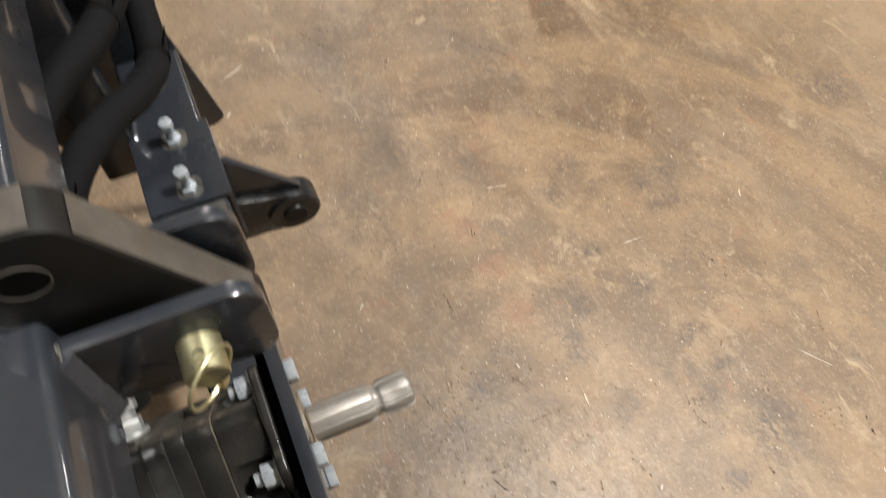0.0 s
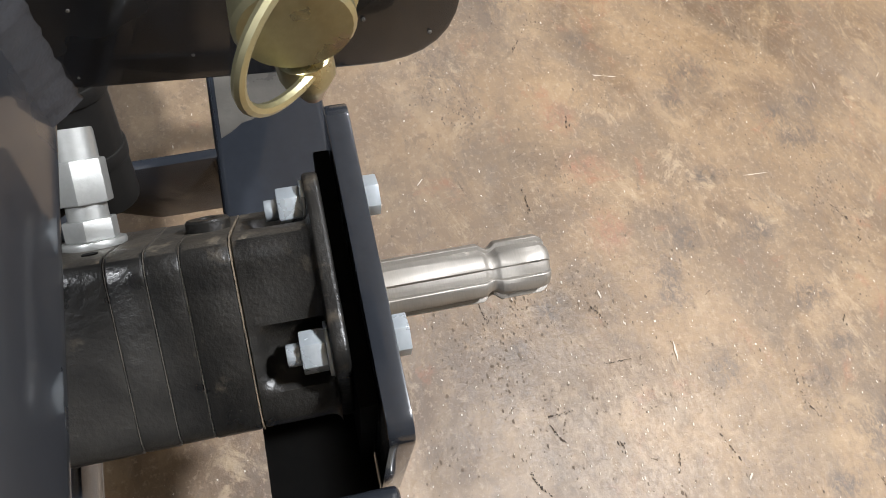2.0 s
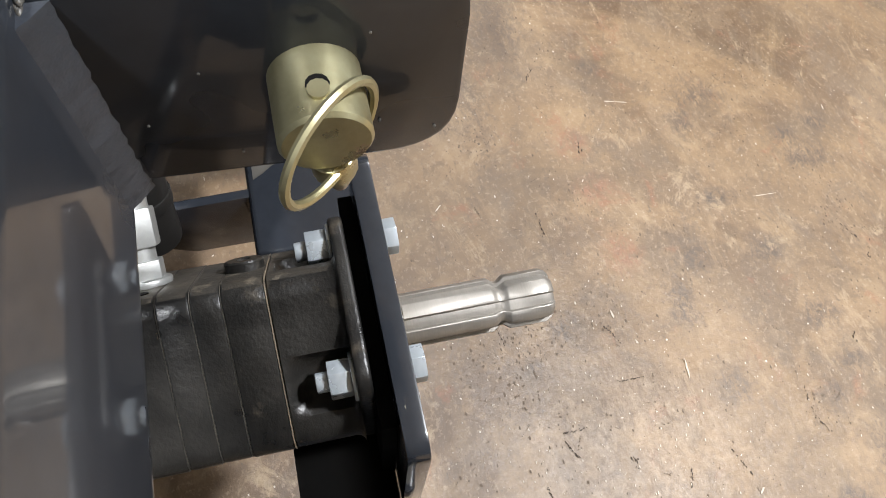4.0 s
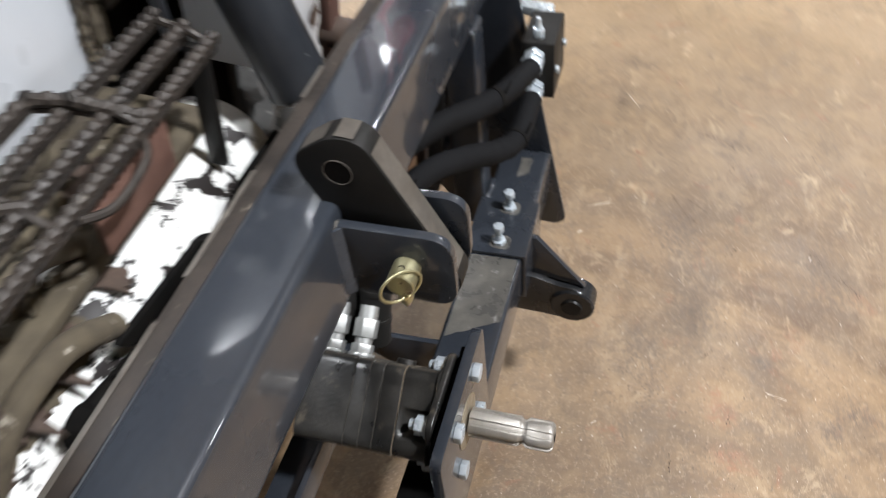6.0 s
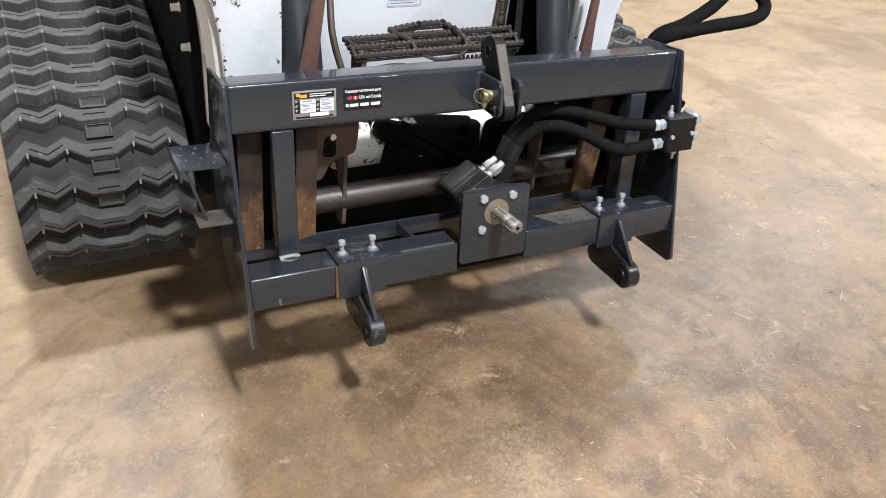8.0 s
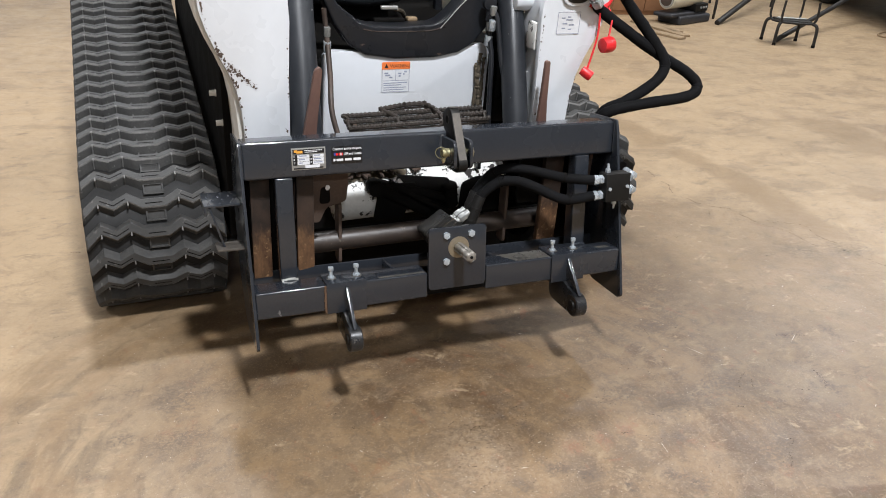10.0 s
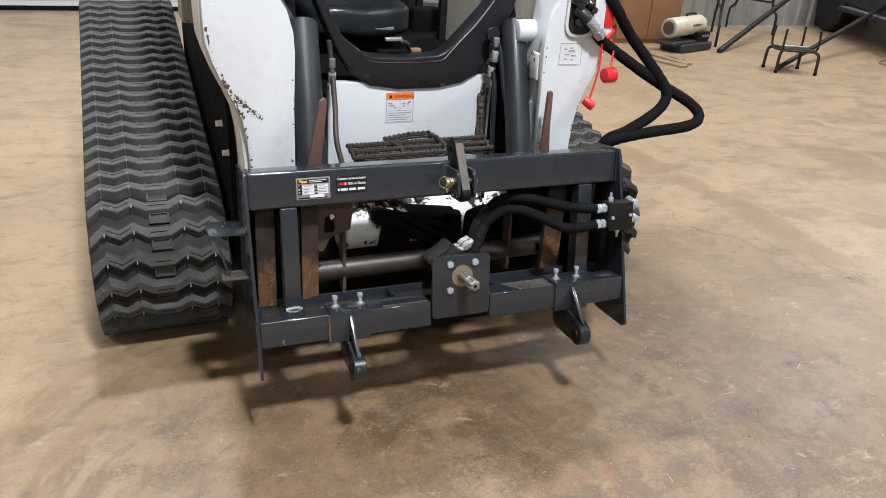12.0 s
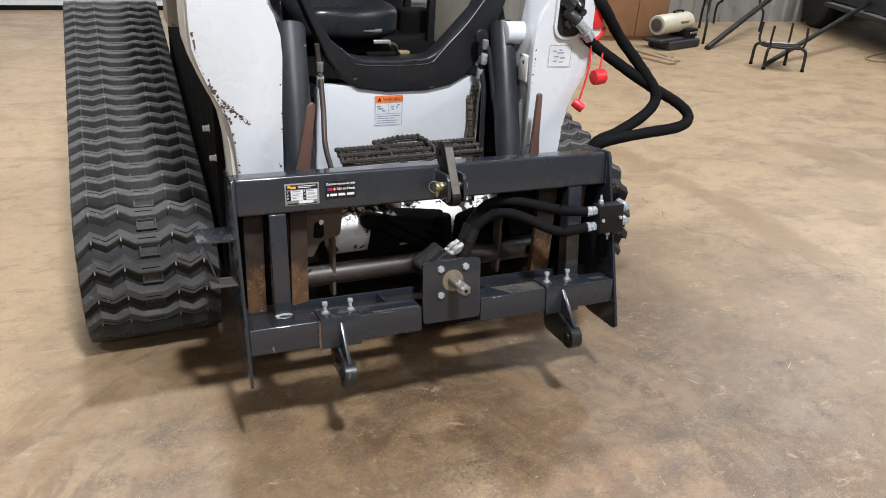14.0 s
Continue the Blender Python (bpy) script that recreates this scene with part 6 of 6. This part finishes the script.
# ---------------------------------------------------------------- things stored along the wall
def step_stool():
    root = thing("step_stool", "low black tubular steel stool standing on the concrete", "stool", pose(0, 0, 0))
    feet = [(5.775, 4.091), (6.135, 3.931), (6.19, 4.233), (5.838, 4.344)]
    mid = Vector((sum(f[0] for f in feet) / 4, sum(f[1] for f in feet) / 4, 0))
    tops = []
    for fx, fy in feet:
        f = Vector((fx, fy, 0))
        top = mid.lerp(f, 0.80) + Vector((0, 0, 0.225))
        tops.append(top)
        part("leg", tube([f, f + Vector((0, 0, 0.05)), mid.lerp(f, 0.97) + Vector((0, 0, 0.19)), top], 0.016, 10, 6), TUBE, root)
        part("rubber_foot", cyl(f, f + Vector((0, 0, 0.025)), 0.019, 12, None, 0.003), DARK, root)
    deck = ext(rounded([(t.x, t.y) for t in tops], 0.03), "z", 0.222, 0.243, 0.006)
    part("deck", deck, TUBE, root)
    frame_pts = [t + Vector((0, 0, 0.0)) for t in tops]
    part("rail", tube([frame_pts[0], frame_pts[1], frame_pts[2], frame_pts[3]], 0.012, 10, 2, True), TUBE, root)
    for p in tops:
        out = (p - mid) * 0.10
        part("upright", tube([p, p + Vector((out.x, out.y, 0.06)), p + Vector((out.x * 0.6, out.y * 0.6, 0.21))], 0.012, 10, 6), TUBE, root)
    part("cross_bar", tube([tops[0].lerp(tops[3], 0.5) + Vector((0, 0, 0.026)), tops[1].lerp(tops[2], 0.5) + Vector((0, 0, 0.026))], 0.009, 8, 2), ALU, root, "bare steel bar across the deck")


def heater():
    root = thing("space_heater", "cream torpedo-shaped space heater on a dark tank", "heater", pose(5.54, 5.27, 0, 0, 0, 20))
    b = bmesh.new()
    lathe([(0.0, 0.070), (0.0, 0.100), (0.010, 0.106), (0.56, 0.106), (0.58, 0.100), (0.58, 0.05)], (-0.40, 0, 0.262), (1, 0, 0.02), 36, b)
    body = part("barrel", b, CREAM, root)
    b = bmesh.new()
    lathe([(0, 0.072), (0, 0.086), (0.02, 0.086), (0.02, 0.072)], (-0.412, 0, 0.262), (1, 0, 0.02), 32, b)
    part("outlet_ring", b, ALU, body)
    part("outlet_core", cyl((-0.38, 0, 0.263), (-0.4135, 0, 0.2622), 0.0715, 28, None, 0.004), SOOT, body, "sooty burner face")
    part("nameplate", bx(-0.10, 0.06, -0.1080, -0.1040, 0.275, 0.300, 0.002), GOLD, body, "yellowed print on the barrel")
    part("tank", bx(-0.30, 0.30, -0.15, 0.15, 0.0, 0.095, 0.03, None, 4), PLASTIC, root, "dark plastic fuel tank")
    part("tank_skirt", bx(-0.44, 0.24, -0.12, 0.12, 0.08, 0.125, 0.02, None, 3), PLASTIC, root)
    box = part("control_box", bx(0.0, 0.24, -0.13, 0.11, 0.12, 0.205, 0.01), BLACK, root)
    for x in (0.09, 0.14, 0.19):
        part("control_knob", cyl((x, -0.130, 0.165), (x, -0.143, 0.165), 0.013, 14, None, 0.003), ALU, box)
    part("handle", tube([(-0.10, 0, 0.365), (-0.10, 0, 0.395), (0.06, 0, 0.395), (0.06, 0, 0.367)], 0.011, 8, 4), BLACK, root)


def trestle(feet_a, feet_b, height, label):
    root = thing("tube_trestle", label, "trestle", None, "tubular trestles")
    a, b = Vector((*feet_a, 0)), Vector((*feet_b, 0))
    up = Vector((0, 0, height))
    for f, o in ((a, b), (b, a)):
        part("leg", tube([f, f + Vector((0, 0, 0.24)), f.lerp(o, 0.12) + Vector((0, 0, 0.36)), f.lerp(o, 0.16) + up], 0.016, 10, 6), TUBE, root)
    part("brace", tube([a.lerp(b, 0.13) + Vector((0, 0, 0.40)), a.lerp(b, 0.87) + Vector((0, 0, 0.40))], 0.012, 10, 2), TUBE, root)
    part("top_rail", bx(-0.5, 0.5, -0.03, 0.03, -0.02, 0.02, 0.006), TUBE, root).matrix_basis = Matrix.Translation((a + b) / 2 + up) @ ((b - a).to_track_quat("X", "Z").to_matrix().to_4x4())


def truck():
    """Seen from its side; x runs to its front, y to its far side."""
    root = thing("pickup_truck", "dark pickup truck with a grey running board by the metal wall", "truck", pose(8.62, 6.42, 0, 0, 0, -109.3))
    side = rounded([(-0.34, 0.55), (-0.34, 1.25), (1.2, 1.25), (1.35, 1.75), (2.7, 1.75), (3.1, 1.25), (4.4, 1.15), (4.4, 0.5), (0.55, 0.45), (0.42, 0.62), (0.0, 0.80), (-0.30, 0.62)], 0.06)
    body = part("body", ext([(x, z) for x, z in side], "y", 0.06, 1.78, 0.03), VINYL, root, "dark glossy truck body")
    part("under_frame", bx(-0.2, 4.2, 0.45, 1.4, 0.42, 0.56, 0.03), DARK, root)
    board = part("running_board", bx(0.48, 3.0, -0.06, 0.16, 0.345, 0.395, 0.015, None, 3), PLASTIC, root, "grey running board")
    part("board_tread", bx(0.52, 2.96, -0.05, 0.12, 0.3952, 0.402, 0.003), ALU, board, "ribbed pale tread")
    part("sill_panel", bx(0.46, 3.0, 0.045, 0.075, 0.42, 0.60, 0.01), PLASTIC, body)
    for x in (0.0, 3.5):
        for y in (0.06, 1.52):
            b = bmesh.new()
            lathe([(0, 0.20), (0, 0.33), (0.03, 0.36), (0.21, 0.36), (0.24, 0.33), (0.24, 0.20)], (x, y, 0.36), (0, 1, 0), 36, b)
            w = part("wheel", b, RUBBER, root, "black tyre")
            part("rim", cyl((x, y + 0.02, 0.36), (x, y + 0.20, 0.36), 0.205, 28, None, 0.01), CAB, w)


def wall_clutter():
    root = thing("storage_cabinet", "plain brown board cabinet against the wall", "cabinet", pose(5.05, 5.95, 0, 0, 0, -4))
    part("body", bx(-0.20, 0.62, -0.30, 0.35, 0.0, 1.35, 0.01), CARD, root)
    part("door", bx(-0.19, 0.205, -0.318, -0.301, 0.05, 1.33, 0.004), CARD, root)
    part("door", bx(0.215, 0.61, -0.318, -0.301, 0.05, 1.33, 0.004), CARD, root)
    for x, y, r, n in ((4.948, 4.884, -81, 0.39), (4.811, 4.623, -71, 0.24), (5.04, 4.926, -88, 0.25)):
        tagged(part("floor_board", bx(-n, n, -0.055, 0.055, 0.0, 0.022, 0.003), PLANK), "thin dusty plank lying on the concrete", "board", "loose boards").matrix_basis = pose(x, y, 0, 0, 0, r)
    trestle((7.27, 6.70), (7.51, 6.08), 0.78, "black bent-tube trestle near the metal wall")
    trestle((6.04, 5.38), (6.75, 6.35), 0.78, "black bent-tube trestle behind the heater")
    tagged(part("steel_tube", cyl((5.84, 5.06, 0.02), (7.85, 6.15, 0.56), 0.032, 16, None, 0.003), TUBE), "dark steel tube leaning on a trestle", "tube", "loose tubes")
    tagged(part("steel_tube", cyl((5.90, 4.207, 0.02), (8.33, 5.18, 0.53), 0.026, 16, None, 0.003), TUBE), "long dark steel tube leaning on the truck", "tube", "loose tubes")
    tagged(part("floor_cord", tube([(8.3, 4.70, 0.010), (8.07, 4.62, 0.010), (7.78, 4.53, 0.010), (7.54, 4.40, 0.010), (7.52, 4.28, 0.010), (7.70, 4.22, 0.010), (8.3, 4.33, 0.010)], 0.010, 8, 8), PLANK), "thin tan cord lying in a loop on the floor", "cord")


step_stool()
heater()
truck()
wall_clutter()


# ---------------------------------------------------------------- marks on the floor
def floor_marks():
    rnd = random.Random(11)

    def streak(points, width, z=0.0006):
        bm = bmesh.new()
        pts = glide([(x, y, z) for x, y in points], 7)
        rows = []
        for i, p in enumerate(pts):
            ahead = (pts[min(i + 1, len(pts) - 1)] - pts[max(i - 1, 0)]).normalized()
            side = Vector((-ahead.y, ahead.x, 0))
            w = width * (0.25 + rnd.random()) * (0.3 if i in (0, len(pts) - 1) else 1)
            rows.append((bm.verts.new(p + side * w), bm.verts.new(p - side * w)))
        for a, b in zip(rows, rows[1:]):
            bm.faces.new((a[0], b[0], b[1], a[1]))
        return bm

    def mark(name, bm, material, label, category):
        tagged(part(name, bm, material), label, category, "floor marks", "stuff")

    dark = [((0.589, -0.792), 175, 0.022, 0.0022), ((0.556, -0.795), 17, 0.036, 0.0030), ((0.521, -0.655), 24, 0.044, 0.0014), ((0.714, -0.534), 31, 0.034, 0.0016), ((0.580, -0.429), 27, 0.036, 0.0014), ((0.600, -0.442), 95, 0.036, 0.0016),
            ((0.525, -0.392), 30, 0.038, 0.0016), ((0.518, -0.578), 162, 0.036, 0.0014), ((0.652, -0.541), 91, 0.048, 0.0010), ((0.443, -0.858), 21, 0.028, 0.0026), ((1.831, -0.532), 70, 0.11, 0.006), ((1.93, -0.285), 165, 0.12, 0.006), ((1.55, -0.46), 40, 0.10, 0.006), ((1.45, -0.80), 45, 0.14, 0.010), ((1.399, -0.129), 80, 0.05, 0.003), ((0.549, -0.508), 5, 0.026, 0.0045), ((0.737, -0.376), 10, 0.03, 0.0012)]
    bm = bmesh.new()
    for (x, y), turn, length, w in dark:
        c, d = math.cos(radians(turn)), math.sin(radians(turn))
        bend = rnd.uniform(-0.12, 0.12) * length
        for i in range(max(8, int(length / 0.0022))):
            u = rnd.uniform(-0.5, 0.5) * length
            v = bend * (4 * (u / length) ** 2 - 0.5) + rnd.gauss(0, w * 0.45)
            n, k = rnd.uniform(0.0008, 0.0034), min(0.0016, w) * rnd.uniform(0.3, 0.9)
            lean = radians(turn) + rnd.gauss(0, 0.3)
            e, f = math.cos(lean), math.sin(lean)
            px, py = x + c * u - d * v, y + d * u + c * v
            bm.faces.new([bm.verts.new((px + e * p - f * q, py + f * p + e * q, 0.0006 + 0.000002 * i)) for p, q in jagged(0, 0, n, k, 9, rnd.randrange(99999))])
    for i in range(300):
        x, y, turn = rnd.uniform(-2.2, 4.2), rnd.uniform(-1.6, 4.0), rnd.choice((-0.5, -0.3, 0.7)) + rnd.gauss(0, 0.25)
        if -0.5 < x < 1.7 and y > 0.3:
            continue
        length, c, d = rnd.uniform(0.01, 0.06), math.cos(turn), math.sin(turn)
        for k in range(int(length / 0.004)):
            u, v, n = rnd.uniform(-0.5, 0.5) * length, rnd.gauss(0, 0.0016), rnd.uniform(0.0012, 0.0040)
            bm.faces.new([bm.verts.new((x + c * (u + a) - d * (v + b), y + d * (u + a) + c * (v + b), 0.0008 + 0.000001 * i)) for a, b in jagged(0, 0, n, n * 0.35, 7, rnd.randrange(99999))])
    mark("floor_scuff", bm, STAIN, "dark scratches and scuffs on the concrete", "scuff marks")
    bm = bmesh.new()
    for j in range(240):
        px, py, s = rnd.gauss(0.70, 0.35), rnd.gauss(-0.55, 0.25), rnd.uniform(0.0004, 0.0012)
        bm.faces.new([bm.verts.new((a, b, 0.0005)) for a, b in jagged(px, py, s * rnd.uniform(0.7, 2.4), s, 7, rnd.randrange(99999))])
    for j in range(26):
        px, py, turn = rnd.gauss(0.58, 0.16), rnd.gauss(-0.62, 0.20), radians(rnd.choice((-40, -30, 55, 70, 85)) + rnd.gauss(0, 10))
        n, w = rnd.uniform(0.0015, 0.0050), rnd.uniform(0.0005, 0.0012)
        c, d = math.cos(turn), math.sin(turn)
        bm.faces.new([bm.verts.new((px + c * u - d * v, py + d * u + c * v, 0.0006)) for u, v in jagged(0, 0, n, w, 13, rnd.randrange(99999))])
    spots = [(rnd.uniform(0.42, 1.35), rnd.uniform(-1.05, -0.28), rnd.uniform(0.015, 0.06)) for j in range(34)] + [(0.62, -0.62, 0.05), (0.55, -0.72, 0.06), (0.70, -0.50, 0.05), (0.60, -0.47, 0.05)]
    for x, y, r in spots:
        for j in range(rnd.randrange(22, 60)):
            s = rnd.choice((0.0004, 0.0006, 0.0008, 0.0011, 0.0016))
            bm.faces.new([bm.verts.new((a, b, 0.0006)) for a, b in jagged(rnd.gauss(x, r), rnd.gauss(y, r), s * rnd.uniform(1, 2.6), s * rnd.uniform(0.8, 1.6), 7, rnd.randrange(99999))])
    for j in range(70):
        x, y, turn, length = rnd.uniform(0.45, 1.25), rnd.uniform(-1.0, -0.36), rnd.choice((-0.9, -0.7, 0.5, 0.9, 1.3)) + rnd.gauss(0, 0.2), rnd.uniform(0.006, 0.026)
        for k in range(int(length / 0.0016)):
            u, v, n = rnd.uniform(-0.5, 0.5) * length, rnd.gauss(0, 0.0006), rnd.uniform(0.0006, 0.0020)
            px, py = x + math.cos(turn) * u - math.sin(turn) * v, y + math.sin(turn) * u + math.cos(turn) * v
            bm.faces.new([bm.verts.new((px + math.cos(turn) * a - math.sin(turn) * b, py + math.sin(turn) * a + math.cos(turn) * b, 0.0007 + 0.000001 * j)) for a, b in jagged(0, 0, n, n * 0.4, 7, rnd.randrange(99999))])
    mark("grit", bm, GRIT, "dark grit and crumbs lying on the concrete", "grit")
    bm = bmesh.new()
    for pts, w in ((((1.09, -0.69), (1.095, -0.65)), 0.0009), (((0.90, -0.845), (0.902, -0.89)), 0.0006), (((0.55, -1.09), (0.60, -1.045)), 0.0008), (((1.90, -0.32), (1.95, -0.285)), 0.0010), (((1.49, -0.25), (1.52, -0.30)), 0.0014)):
        t = streak(pts, w, 0.0007)
        me = bpy.data.meshes.new("tmp")
        t.to_mesh(me)
        t.free()
        bm.from_mesh(me)
        bpy.data.meshes.remove(me)
    for i in range(760):
        x, y = (rnd.gauss(0.75, 0.60), rnd.gauss(-0.65, 0.6)) if i % 2 else (rnd.gauss(0.55, 0.13), rnd.gauss(-0.50, 0.2))
        r = rnd.uniform(0.0005, 0.0016)
        bm.faces.new([bm.verts.new((a, b, 0.0009)) for a, b in jagged(x, y, r * rnd.uniform(1, 2.2), r, 6, i)])
    for i in range(130):
        x, y, turn, r = rnd.gauss(0.45, 0.9), rnd.gauss(-0.45, 0.6), rnd.gauss(0.35, 0.5), rnd.uniform(0.0004, 0.0011)
        c, d = math.cos(turn), math.sin(turn)
        bm.faces.new([bm.verts.new((x + c * u - d * v, y + d * u + c * v, 0.0011)) for u, v in jagged(0, 0, r * rnd.uniform(1.5, 5), r, 9, i + 900)])
    for i in range(420):
        x, y, turn, r = rnd.uniform(-2.2, 4.2), rnd.uniform(-1.6, 4.0), rnd.gauss(-0.4, 0.5), rnd.uniform(0.0010, 0.0026)
        if -0.5 < x < 1.7 and y > 0.3:
            continue
        c, d = math.cos(turn), math.sin(turn)
        bm.faces.new([bm.verts.new((x + c * u - d * v, y + d * u + c * v, 0.0013)) for u, v in jagged(0, 0, r * rnd.uniform(1.5, 8), r, 9, i + 3000)])
    mark("paint_fleck", bm, CHALK, "pale chips and scratches scattered on the concrete", "chips")
    crack = [(2.374, 1.294), (2.362, 1.169), (2.341, 0.938), (2.39, 0.817), (2.501, 0.734), (2.513, 0.582), (2.688, 0.54), (2.71, 0.343), (2.724, 0.221), (2.789, 0.065), (2.95, -0.15), (3.0, -0.4)]
    crack = [(x + rnd.gauss(0, 0.012), y + rnd.gauss(0, 0.012)) for a, b in zip(crack, crack[1:]) for x, y in (a, ((a[0] * 2 + b[0]) / 3, (a[1] * 2 + b[1]) / 3), ((a[0] + b[0] * 2) / 3, (a[1] + b[1] * 2) / 3))]
    for line, w, label in ((crack, 0.0040, "thin wandering crack in the concrete slab"), ([(2.513, 0.582), (2.60, 0.45), (2.62, 0.30), (2.71, 0.20)], 0.0022, "short branch of the crack in the slab")):
        bm = bmesh.new()
        way = glide([(x, y, 0) for x, y in line], 9)
        for i, p in enumerate(way[:-1]):
            q = way[i + 1]
            if math.sin(i * 0.21) + rnd.gauss(0, 0.5) < -0.35:
                continue
            lean = math.atan2(q.y - p.y, q.x - p.x)
            c, d, n = math.cos(lean), math.sin(lean), (q - p).length * 0.75
            bm.faces.new([bm.verts.new((p.x + c * u - d * v, p.y + d * u + c * v, 0.0007 + 0.000001 * i)) for u, v in jagged(n * 0.5, rnd.gauss(0, w * 0.4), n, w * rnd.uniform(0.3, 1.0), 11, i)])
        mark("floor_crack", bm, GRIT, label, "crack")


floor_marks()
